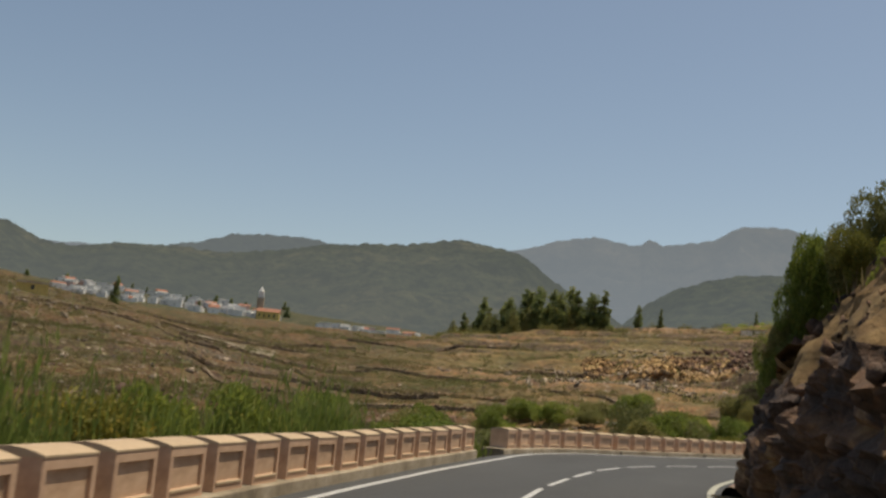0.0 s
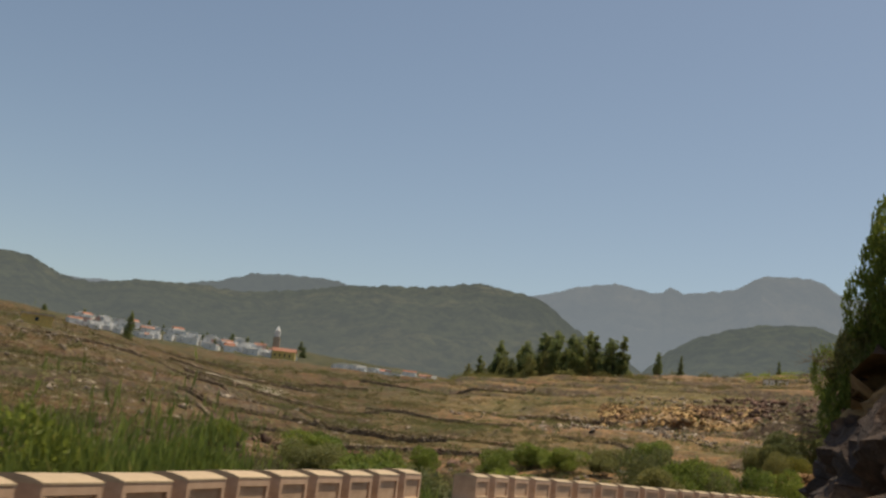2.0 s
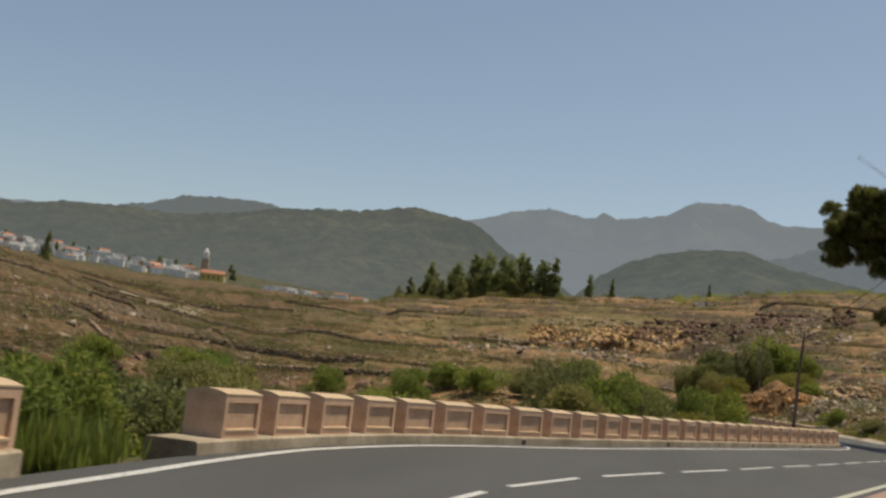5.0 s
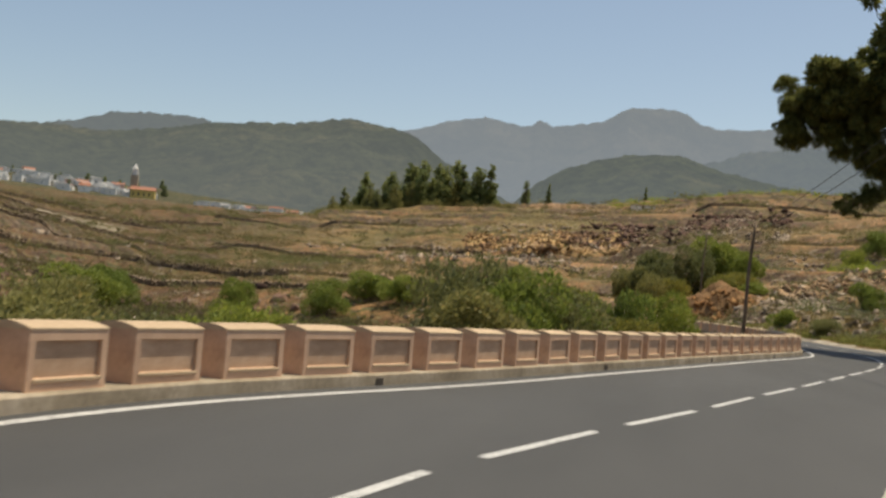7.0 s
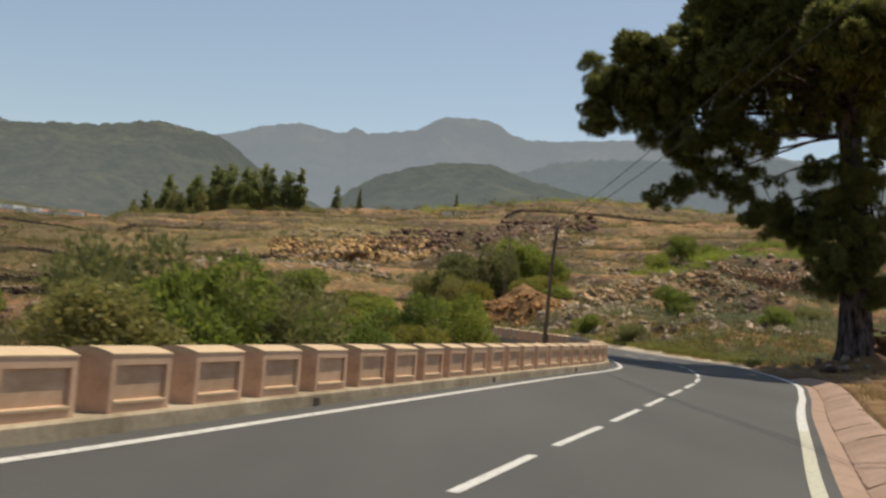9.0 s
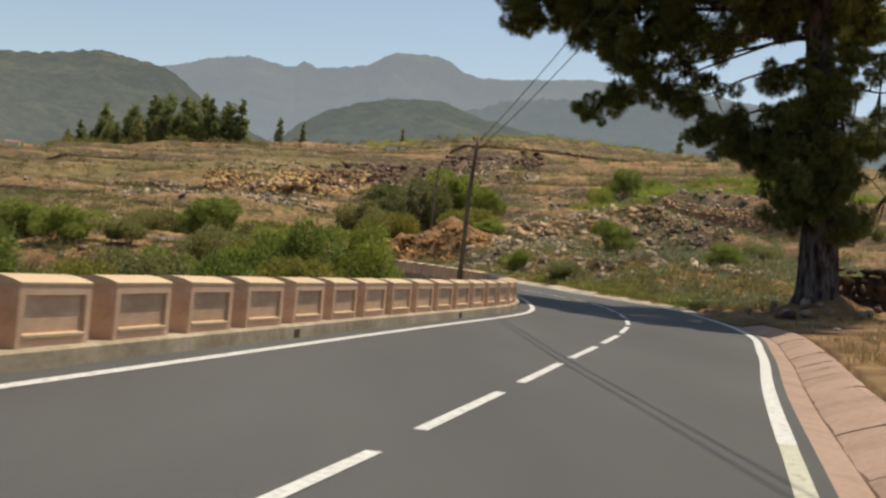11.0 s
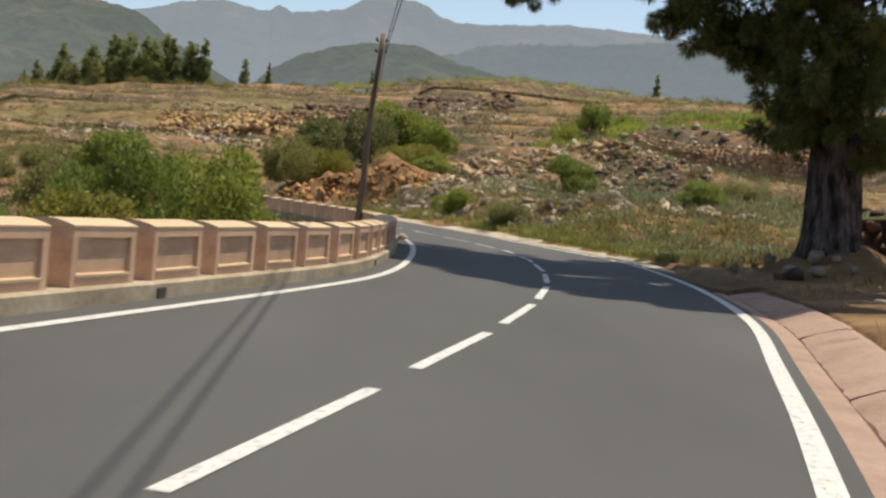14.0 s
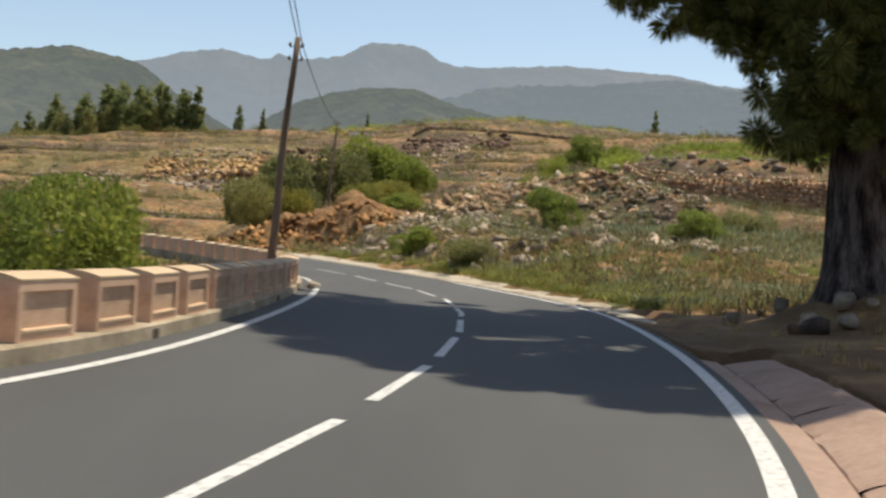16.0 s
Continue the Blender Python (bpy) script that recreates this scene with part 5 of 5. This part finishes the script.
def dry_shrub(x, y, z, reach, count, seed):
    """Bare grey twigs that fan out from a root in the rock."""
    r0 = np.random.default_rng(seed)
    ob = thing("dry_shrub", "bare grey-brown twigs hanging off the rock cutting", "shrub", "bare shrubs on the rock", at=pose(x, y, z))
    for k in range(count):
        d = Vector((r0.normal(-0.8, 0.3), r0.normal(0, 0.4), r0.normal(0.1, 0.3))).normalized() * reach * r0.uniform(0.5, 1.0)
        mid = d * 0.5 + Vector(r0.normal(size=3) * 0.06)
        pieces = [tube([(0, 0, 0), mid, d], [0.006, 0.005, 0.002], 4)]
        for m in range(3):
            q = mid.lerp(d, r0.uniform(0, 0.9))
            pieces.append(tube([q, q + Vector(r0.normal(size=3) * 0.12) + d * 0.2], [0.003, 0.0015], 4))
        part("twig", mesh_of("twig", *merged(pieces), TWIG), TWIG, ob)


dry_shrub(-1.4, -22.0, 2.0, 0.6, 20, 1)
dry_shrub(-1.3, -22.1, 2.9, 0.5, 12, 2)


# ------------------------------------------------------------ the large pine
def build_pine():
    r5 = np.random.default_rng(101)
    bx, by = 11.2, 32.8
    bz = float(ground_z(bx, by)) - 0.1
    tree = thing("pine_tree", "large old pine with furrowed bark and dark drooping branches", "tree", at=pose(bx, by, bz) @ Matrix.Rotation(radians(-3.8), 4, Vector((0.336, 0.942, 0))))
    # trunk with a flared, ridged foot
    hs = np.concatenate([np.linspace(0, 2.2, 16), np.linspace(2.6, 19, 34)])
    sides = 72
    V, F = [], []
    for i, h in enumerate(hs):
        rad = 0.63 - 0.022 * h + 0.60 * math.exp(-h / 0.45)
        rad = max(rad, 0.12)
        cx, cy = 0.10 * math.sin(h * 0.35), 0.07 * math.sin(h * 0.5 + 1)
        for k in range(sides):
            a = 2 * math.pi * k / sides
            rib = 1 + 0.10 * math.exp(-h / 12) * (2 * abs(float(smooth_noise((k % 72) * 0.5, h * 0.5, 3))) + 0.8 * float(smooth_noise(k * 0.9, h * 1.1, 4))) + 0.16 * math.exp(-h / 0.6) * math.sin(5 * a + 1)
            V.append((cx + math.cos(a) * rad * rib, cy + math.sin(a) * rad * rib, h))
    for i in range(len(hs) - 1):
        for k in range(sides):
            a, b = i * sides + k, i * sides + (k + 1) % sides
            F.append((a, b, b + sides, a + sides))
    part("trunk", mesh_of("trunk", V, F, BARK, True), BARK, tree, "thick grey-brown furrowed trunk")

    across, away = Vector((0.942, -0.336, 0)), Vector((0.336, 0.942, 0))
    clumps = []

    def bough(start, u, h, v, thick, count, size, sag=0.0, slope=0.0):
        """A limb from the trunk at height start through the span u, h, v, with shoots that end in needle clumps."""
        s = Vector((0.1 * math.sin(start * 0.35), 0, start))
        far_u = u[0] if abs(u[0]) > abs(u[1]) else u[1]
        e = across * (far_u * 0.92) + away * (sum(v) / 2) + Vector((0, 0, sum(h) / 2 + slope * (far_u - sum(u) / 2) - 0.066 * far_u))
        pts = []
        for k in range(9):
            q = s.lerp(e, k / 8)
            q += Vector((0.25 * float(smooth_noise(k * 0.5, start, 6)), 0.3 * float(smooth_noise(k * 0.5, start, 8)), -sag * math.sin(math.pi * k / 8) + 0.3 * float(smooth_noise(k * 0.5, start, 5))))
            pts.append(q)
        pieces = [tube(pts, [thick * (1 - 0.8 * k / 8) for k in range(9)], 7)]
        for k in range(count):
            a = r5.uniform(min(u), max(u))
            t = across * a + away * r5.uniform(min(v), max(v)) + Vector((0, 0, r5.uniform(*h) + slope * (a - sum(u) / 2) - 0.066 * a))
            if -0.647 * t.x - 0.765 * t.y > 6.7:
                continue
            near = min(pts[1:], key=lambda q: (q - t).length)
            bend = near.lerp(t, 0.55) + Vector((0, 0, -0.12))
            pieces.append(tube([near, bend, t], [0.03, 0.022, 0.01], 5))
            for m in range(int(r5.integers(2, 5))):
                c = t + Vector(r5.normal(size=3) * (0.3, 0.3, 0.2)) * (size / 0.42)
                clumps.append((c, size * r5.uniform(0.65, 1.15), t - near))
        part("limb", mesh_of("limb", *merged(pieces), BARK), BARK, tree)

    # limbs towards the road
    bough(9.7, (-8.0, -6.6), (6.5, 7.3), (-0.6, 0.6), 0.06, 8, 0.36)
    bough(9.5, (-6.5, -4.0), (7.2, 8.8), (-1.0, 1.0), 0.07, 18, 0.40)
    bough(9.4, (-8.2, -3.2), (8.8, 9.9), (-1.5, 1.5), 0.10, 36, 0.42)
    bough(10.2, (-11.2, -8.0), (9.8, 11.0), (-0.9, 0.9), 0.11, 16, 0.40)
    bough(10.3, (-10.5, -5.0), (10.0, 11.8), (-1.4, 1.4), 0.11, 36, 0.44)
    bough(10.2, (-5.5, 1.0), (9.6, 12.0), (-1.6, 1.6), 0.10, 42, 0.44)
    bough(12.0, (-10.8, -8.0), (11.2, 13.0), (-1.0, 1.0), 0.10, 20, 0.46)
    bough(8.8, (-5.0, -2.6), (6.5, 7.4), (-0.8, 0.8), 0.06, 6, 0.36)
    # the drooping fan beside the trunk
    bough(7.2, (-4.2, -2.6), (5.7, 6.6), (-0.8, 1.0), 0.07, 12, 0.36, 0.0, -0.2)
    bough(6.4, (-2.5, -1.1), (4.6, 5.9), (-0.8, 1.0), 0.06, 18, 0.36, 0.0, -0.4)
    bough(5.0, (-1.3, -0.4), (3.3, 4.5), (-0.8, 1.0), 0.06, 15, 0.34, -0.1, -0.3)
    bough(7.6, (-3.0, -0.6), (5.4, 7.1), (-0.8, 1.6), 0.07, 19, 0.36, 0.0, 0.1)
    bough(8.2, (-2.3, -0.8), (7.5, 8.4), (-0.8, 0.8), 0.06, 6, 0.34)
    # around the trunk and beyond it
    bough(6.4, (-0.8, 0.9), (4.0, 8.8), (-1.6, -0.7), 0.05, 46, 0.36)
    bough(4.6, (-0.9, 0.9), (3.2, 4.6), (-1.3, -0.6), 0.05, 14, 0.34)
    bough(5.6, (0.5, 2.3), (2.9, 5.2), (-1.2, 1.2), 0.06, 14, 0.36, -0.1, 0.3)
    bough(7.6, (0.5, 2.8), (5.6, 9.6), (-1.2, 1.2), 0.07, 22, 0.38)
    # the broad top, far above the road
    for k in range(34):
        a, h = k * 2.399 + 0.4, 10.8 + 6.2 * k / 34
        x, y = math.cos(a) * 0.85 - 0.3, math.sin(a) * 1.1 + 0.1
        reach = (7.6 - 0.45 * (h - 10.8)) * r5.uniform(0.75, 1.1)
        uu, vv = 0.942 * x * reach - 0.336 * y * reach, 0.336 * x * reach + 0.942 * y * reach
        bough(h - 0.6, (uu * 0.4, uu), (h - 0.3, h + 1.2), (vv * 0.4 - 1.0, vv + 1.0), 0.11, 10, 0.60)
    bough(11.5, (-9.0, -6.2), (11.2, 13.0), (-1.5, 4.5), 0.11, 30, 0.66)
    bough(11.0, (-0.8, 2.8), (11.0, 13.0), (-7.0, -2.5), 0.11, 26, 0.66)
    # needle clumps: thin needles that stand out from the end of a shoot
    V = []
    for c, rad, way in clumps:
        n = 330 if rad < 0.55 else 230
        d = r5.normal(size=(n, 3)) + np.array(way.normalized()) * 0.45 + (0, 0, 0.25)
        d /= np.linalg.norm(d, axis=1)[:, None]
        side = np.cross(d, r5.normal(size=(n, 3)))
        side /= np.linalg.norm(side, axis=1)[:, None] + 1e-9
        root = np.array(c) + d * (rad * r5.uniform(0.05, 0.4, (n, 1)))
        tip = np.array(c) + d * (rad * r5.uniform(0.75, 1.1, (n, 1))) + np.array((0, 0, -0.05))
        w = side * rad * (0.028 if rad < 0.5 else 0.09) * r5.uniform(0.6, 1.4, (n, 1))
        V.append(np.stack([root, (root + tip) / 2 + w, tip, (root + tip) / 2 - w], 1).reshape(-1, 3))
    V = np.concatenate(V)
    part("crown", quads_mesh("crown", V, np.arange(len(V)).reshape(-1, 4), NEEDLES), NEEDLES, tree, "dark green rounded tufts of long needles")


build_pine()


def build_root_mound():
    gx, gy = np.meshgrid(np.linspace(-4.2, 3.4, 60), np.linspace(-3.4, 3.2, 56))
    X, Y = gx + 11.5, gy + 32.8
    h = 1.0 * np.exp(-(np.hypot(gx, gy * 1.1) / 1.75) ** 1.6) + 0.10 * layered(X, Y, 0.7, 3, 91)
    Z = ground_z(X, Y) + h - 0.13
    ob = new("root_mound", grid_mesh("root_mound", np.stack([X, Y, Z], 2), DRY_SOIL))
    tagged(ob, "brown earth and needles heaped round the pine's foot", "mound", kind="structure")
    r0 = np.random.default_rng(19)
    for k in range(17):
        a, d = r0.uniform(2.6, 5.6), r0.uniform(1.1, 2.9)
        x, y, s = 11.5 + math.cos(a) * d, 32.8 + math.sin(a) * d, r0.uniform(0.09, 0.27)
        W, T = BOULDERS[k % 6]
        b = new("boulder", quads_mesh("boulder", W * s, T, GREY_ROCK if k % 3 else BASALT))
        hh = 1.0 * math.exp(-(math.hypot(x - 11.5, (y - 32.8) * 1.1) / 1.75) ** 1.6)
        b.matrix_basis = pose(x, y, float(ground_z(x, y)) + hh - 0.05 + s * 0.25, 0, 0, k * 77)
        tagged(b, "weathered boulder at the foot of the pine", "boulder", "boulders under the pine")


build_root_mound()
for x, y, s in ((9.0, 24.5, 0.10), (8.6, 21.0, 0.08), (0.98, 38.3, 0.19), (1.02, 38.75, 0.14)):
    W, T = BOULDERS[int(x * 10) % 6]
    ob = new("boulder", quads_mesh("boulder", W * s, T, GRAVEL))
    ob.matrix_basis = pose(x, y, max(float(ground_z(x, y)), float(surface_z(x, y))) + s * 0.3, 0, 0, x * 50)
    tagged(ob, "small pale stone lying beside the road", "stone", "roadside stones")


# ------------------------------------------------------------ poles and wires
def build_pole(base, top, thick, label):
    b, t = Vector(base), Vector(top)
    pole = thing("utility_pole", label, "pole", "utility poles", at=pose(*b))
    d = t - b
    pts = [d * k / 8 + Vector((0.03 * math.sin(k), 0, 0)) for k in range(9)]
    pts[0] = pts[0] - Vector((0, 0, 0.6))
    part("post", mesh_of("post", *tube(pts, [thick * (1 - 0.045 * k) for k in range(9)], 12), POLE_WOOD, True), POLE_WOOD, pole)
    for k, (dx, dz) in enumerate(((-0.16, -0.25), (0.16, -0.25), (-0.16, -0.6), (0.16, -0.6))):
        c = d + Vector((dx, 0, dz))
        knob = part("insulator", mesh_of("insulator", *tube([c, c + Vector((0, 0, 0.05)), c + Vector((0, 0, 0.12))], [0.03, 0.05, 0.02], 8), CERAMIC), CERAMIC, pole, "brown ceramic insulator")
        part("pin", mesh_of("pin", *tube([c - Vector((dx * 0.8, 0, 0)), c], [0.012, 0.012], 5), CABLE), CABLE, knob, "iron pin")
    return [t + Vector((dx, 0, dz + 0.06)) for dx, dz in ((-0.16, -0.25), (0.16, -0.25), (-0.16, -0.6), (0.16, -0.6))]


near = build_pole((-0.62, 42.3, float(ground_z(-0.62, 42.3))), (-0.31, 42.7, 6.5), 0.115, "leaning weathered wooden utility pole behind the parapet")
far = build_pole((-2.9, 78.6, float(ground_z(-2.9, 78.6))), (-2.6, 78.6, 8.4), 0.085, "weathered wooden utility pole above the bend")
back_end = build_pole((6.6, -37.0, float(ground_z(6.6, -37.0))), (6.5, -37.0, 11.2), 0.13, "wooden utility pole on the hillside")


def hang(a, b, sag):
    pts = [a.lerp(b, k / 28) - Vector((0, 0, sag * 4 * (k / 28) * (1 - k / 28))) for k in range(29)]
    ob = new("overhead_wire", mesh_of("overhead_wire", *tube(pts, [0.013] * 29, 5), CABLE))
    tagged(ob, "thin black overhead cable strung between poles", "wire", "overhead wires")


for k in (1, 3):
    hang(near[k], back_end[k], 0.8 + 0.12 * k)
    if k in (1, 2):
        hang(near[k], far[k], 0.5)

# fallen rail on the slope
rail = new("fallen_rail", mesh_of("fallen_rail", *tube([(6.4, 68.4, float(ground_z(6.4, 68.4)) + 0.3), (8.2, 67.2, float(ground_z(8.2, 67.2)) + 0.2), (9.6, 66.6, float(ground_z(9.6, 66.6)) + 0.1)], [0.07, 0.065, 0.06], 8), POLE_WOOD))
tagged(rail, "bleached wooden rail lying on the stony slope", "rail")


# ------------------------------------------------------------ far trees
def conifer_meshes(seed, slim, material):
    """A pine 10 m high with an uneven, gapped crown."""
    r6 = np.random.default_rng(seed)
    lumps = []
    for k in range(46):
        u = r6.uniform(0.08, 1.0)
        a = r6.uniform(0, 6.28)
        reach = slim * (1.02 - u) ** 0.55 * r6.uniform(0.2, 0.9)
        q = slim * (0.44 - 0.27 * u) * r6.uniform(0.75, 1.3)
        lumps.append(((math.cos(a) * reach, math.sin(a) * reach, u * 9.4), (q, q, q * 0.95)))
    v, f = leaf_cloud(r6, lumps, 2600, 0.24, 2.0)
    return quads_mesh("crown", v, f, material), mesh_of("trunk", *tube([(0, 0, -0.4), (0.05, 0, 4), (0, 0.05, 9)], [0.24, 0.16, 0.05], 7), BARK)


CONIFERS = [conifer_meshes(201, 2.0, GROVE_NEEDLES), conifer_meshes(202, 2.5, GROVE_NEEDLES), conifer_meshes(203, 1.6, GROVE_NEEDLES), conifer_meshes(204, 2.8, LEAF_OLIVE)]


def conifer(x, y, height, k, label, group, wide=1.0):
    z = float(ground_z(x, y)) - 0.2
    s = height / 10
    ob = thing("pine_tree", label, "tree", group, at=pose(x, y, z, 0, 0, (x * 13 + y * 7) % 360) @ Matrix.Diagonal((s * wide, s * wide, s, 1)))
    for nm, me in zip(("crown", "trunk"), CONIFERS[k]):
        o = new(nm, me)
        o.parent = ob


r7 = np.random.default_rng(301)
GROVE = [(-162, 500, 18, 0), (-155, 488, 13, 3), (-149, 496, 15, 1), (-143, 478, 17, 1), (-138, 490, 19, 0), (-133, 480, 18, 2), (-130, 492, 20, 1), (-126, 476, 15, 1),
         (-121, 486, 18, 0), (-116, 474, 16, 1), (-112, 482, 19, 1), (-107, 472, 17, 2), (-103, 478, 16, 0), (-99, 470, 15, 1), (-94, 468, 17, 2), (-146, 470, 9, 3), (-168, 486, 9, 3), (-152, 474, 8, 3), (-136, 466, 9, 3), (-175, 492, 8, 3)]
for x, y, h, k in GROVE:
    conifer(x * 0.905 - 3 + r7.uniform(-1, 1), y * 0.905 - 4, h * 1.12, k, "dark pine standing in a hillside grove", "grove pines", 1.35)
for k in range(24):
    conifer(-153 + 2.7 * k + r7.uniform(-2, 2), 436 - 0.6 * k + r7.uniform(-8, 8), r7.uniform(8, 16), int(r7.integers(4)), "dark pine standing in a hillside grove", "grove pines", 1.3)
conifer(-77.4, 448.9, 11, 1, "lone small pine on the crest", "crest pines")
conifer(-65.5, 433.6, 9, 2, "lone small pine on the crest", "crest pines")
conifer(-26.6, 450, 8, 2, "small dark cypress beside a low house", "crest pines")
conifer(-326, 410, 16, 1, "single dark pine in front of the village", "crest pines", 0.8)
conifer(84, 430, 12, 2, "slender pine on the skyline of the fields", "crest pines")
for k in range(16):
    conifer(60 + k * 9 + r7.uniform(-3, 3), 520 + r7.uniform(-15, 15), r7.uniform(6, 10), int(r7.integers(3)), "small pine in a far row", "far row of pines")
for k in range(22):
    b = math.radians(-41.5 + k * 0.65 + r7.uniform(-0.9, 0.9))
    d0 = r7.uniform(930, 1090)
    conifer(d0 * math.sin(b), d0 * math.cos(b), r7.uniform(5, 11), int(r7.integers(3)), "pine among the village houses", "village pines", 1.7)

p = np.array([(r7.uniform(-40, 78), r7.uniform(412, 446)) for k in range(260)])
tufts("crest_growth", "yellow-green vines and bushes along the crest of the fields", LEAF_VINE, p, r7.uniform(1.2, 2.6, len(p)), 60, 83, 1.2, category="vines")
p = np.array([(r7.uniform(-175, -76), r7.uniform(412, 434)) for k in range(120)])
tufts("grove_scrub", "olive scrub round the foot of the pine grove", LEAF_OLIVE, p, r7.uniform(1.5, 4.0, len(p)), 70, 84, 1.2)

# vines in rows
p = np.array([(21 + 0.55 * k + r7.uniform(-0.3, 0.3), 104 + row * 4.0 - 0.12 * k + r7.uniform(-0.4, 0.4)) for row in range(4) for k in range(34)])
tufts("vine_rows", "bright green vines in short rows above a stone wall", LEAF_VINE, p, r7.uniform(0.9, 1.5, len(p)), 130, 81, 1.2, category="vines")
p = np.array([(r7.uniform(11, 21), r7.uniform(100, 108)) for k in range(60)])
tufts("vine_leaves", "bright green low growth beside the vines", LEAF_VINE, p, r7.uniform(0.7, 1.5, len(p)), 120, 82, 1.2, category="vines")


# ------------------------------------------------------------ houses
def build_house(x, y, w, d, h, turn, wall_mat, roof_mat, label, group, roof="flat", lift=0.0):
    z = float(ground_z(x, y)) - 1.0 + lift
    house = thing("house", label, "house", group, at=pose(x, y, z, 0, 0, turn))
    bm = bmesh.new()
    add_box(bm, (-w / 2, -d / 2, 0), (w / 2, d / 2, h + 1))
    part("wall", bm, wall_mat, house)
    bm = bmesh.new()
    if roof == "flat":
        add_box(bm, (-w / 2 - 0.15, -d / 2 - 0.15, h + 1.0), (w / 2 + 0.15, d / 2 + 0.15, h + 1.35))
    else:
        a = [bm.verts.new(q) for q in ((-w / 2 - 0.4, -d / 2 - 0.4, h + 1.0), (w / 2 + 0.4, -d / 2 - 0.4, h + 1.0), (w / 2 + 0.4, d / 2 + 0.4, h + 1.0), (-w / 2 - 0.4, d / 2 + 0.4, h + 1.0), (-w / 2 - 0.4, 0, h + 1.0 + d * 0.22), (w / 2 + 0.4, 0, h + 1.0 + d * 0.22))]
        for q in ((0, 1, 5, 4), (2, 3, 4, 5), (0, 4, 3), (1, 2, 5), (3, 2, 1, 0)):
            bm.faces.new([a[i] for i in q])
    part("roof", bm, roof_mat, house)
    n = max(1, int(w / 6.5))
    for storey in range(max(1, int(h / 2.9))):
        for k in range(n):
            cx = -w / 2 + w * (k + 0.5) / n
            bm = bmesh.new()
            add_box(bm, (cx - 0.4, -d / 2 - 0.03, 2.0 + storey * 2.8), (cx + 0.4, -d / 2 + 0.1, 3.0 + storey * 2.8))
            part("window", bm, DARK_PANE, house)
    return house


def village():
    r8 = np.random.default_rng(401)
    spots = []
    # the upper village, and the row along the valley floor
    for k in range(150):
        u = r8.uniform()
        b = -38.6 + 11.0 * u
        e = 4.0 + r8.uniform(0, 1) * (1.25 if u < 0.75 else 0.7) - 0.3 * u
        spots.append((b, 1000 + 60 * (e - 4.4) / 0.6, e))
    for k in range(30):
        b = -25.3 + 5.0 * r8.uniform()
        spots.append((b, r8.uniform(880, 930), 3.75))
    for b, d, e in spots:
        a = math.radians(b)
        x, y = -0.5 + d * math.sin(a), -44 + d * math.cos(a)
        kind = r8.uniform()
        roof = "flat" if kind < 0.9 else "tile"
        wall_mat = WHITEWASH if r8.uniform() < 0.92 else PINKWASH
        h = float(r8.choice([2.4, 2.7, 4.2]))
        lab = "white flat-roofed village house" if roof == "flat" else "white village house with a red tiled roof"
        if wall_mat is PINKWASH:
            lab = "pale pink painted village house"
        lift = math.tan(math.radians(e)) * d + 1.2 - float(ground_z(x, y)) - h * 0.5
        lift = float(np.clip(lift, -0.6, 0.4))
        build_house(x, y, r8.uniform(6, 12), r8.uniform(5, 9), h, b * -1 + r8.uniform(-25, 25), wall_mat, WHITEWASH if roof == "flat" else ROOF_TILE, lab, "village houses", roof, lift)


PINKWASH = mottled("pink_painted_wall", [(0.3, (0.55, 0.33, 0.26)), (0.7, (0.62, 0.42, 0.34))], 0.2, 2)
village()


def church():
    b = math.radians(-28.0)
    d = 905
    x, y = -0.5 + d * math.sin(b), -44 + d * math.cos(b)
    z = float(ground_z(x, y)) - 1
    ch = thing("church", "ochre church with a pale bell tower", "church", at=pose(x, y, z, 0, 0, 22))
    bm = bmesh.new()
    add_box(bm, (-9, -6, 0), (9, 6, 8))
    part("nave", bm, OCHRE_WALL, ch, "ochre yellow walls")
    bm = bmesh.new()
    a = [bm.verts.new(q) for q in ((-9.5, -6.5, 8), (9.5, -6.5, 8), (9.5, 6.5, 8), (-9.5, 6.5, 8), (-9.5, 0, 11), (9.5, 0, 11))]
    for q in ((0, 1, 5, 4), (2, 3, 4, 5), (0, 4, 3), (1, 2, 5), (3, 2, 1, 0)):
        bm.faces.new([a[i] for i in q])
    part("roof", bm, ROOF_TILE, ch)
    bm = bmesh.new()
    add_box(bm, (-11, 4, 0), (-5.5, 9.5, 20))
    part("tower", bm, STONE_PALE, ch)
    bm = bmesh.new()
    add_box(bm, (-10.4, 4.6, 20), (-6.1, 8.9, 25), 0.3)
    bmesh.ops.create_cone(bm, cap_ends=True, segments=10, radius1=2.4, radius2=0.2, depth=4, matrix=Matrix.Translation((-8.25, 6.75, 27)))
    part("belfry", bm, WHITEWASH, ch, "white belfry with a small dome")
    for k in range(4):
        bm = bmesh.new()
        add_box(bm, (-7.5 + 4 * k, -6.05, 3.5), (-6.3 + 4 * k, -5.9, 6))
        part("window", bm, DARK_PANE, ch)


STONE_PALE = mottled("pale_tower_stone", [(0.3, (0.30, 0.25, 0.18)), (0.7, (0.42, 0.36, 0.27))], 0.3, 2)
church()
build_house(-25.0, 402, 9, 5, 1.9, 4, WHITEWASH, STONE_PALE, "low grey stone field house on the crest", "field houses")
build_house(-176, 168, 7, 5, 2.4, 40, OCHRE_WALL, GREY_ROCK, "small ochre shed at the edge of a field", "field houses")
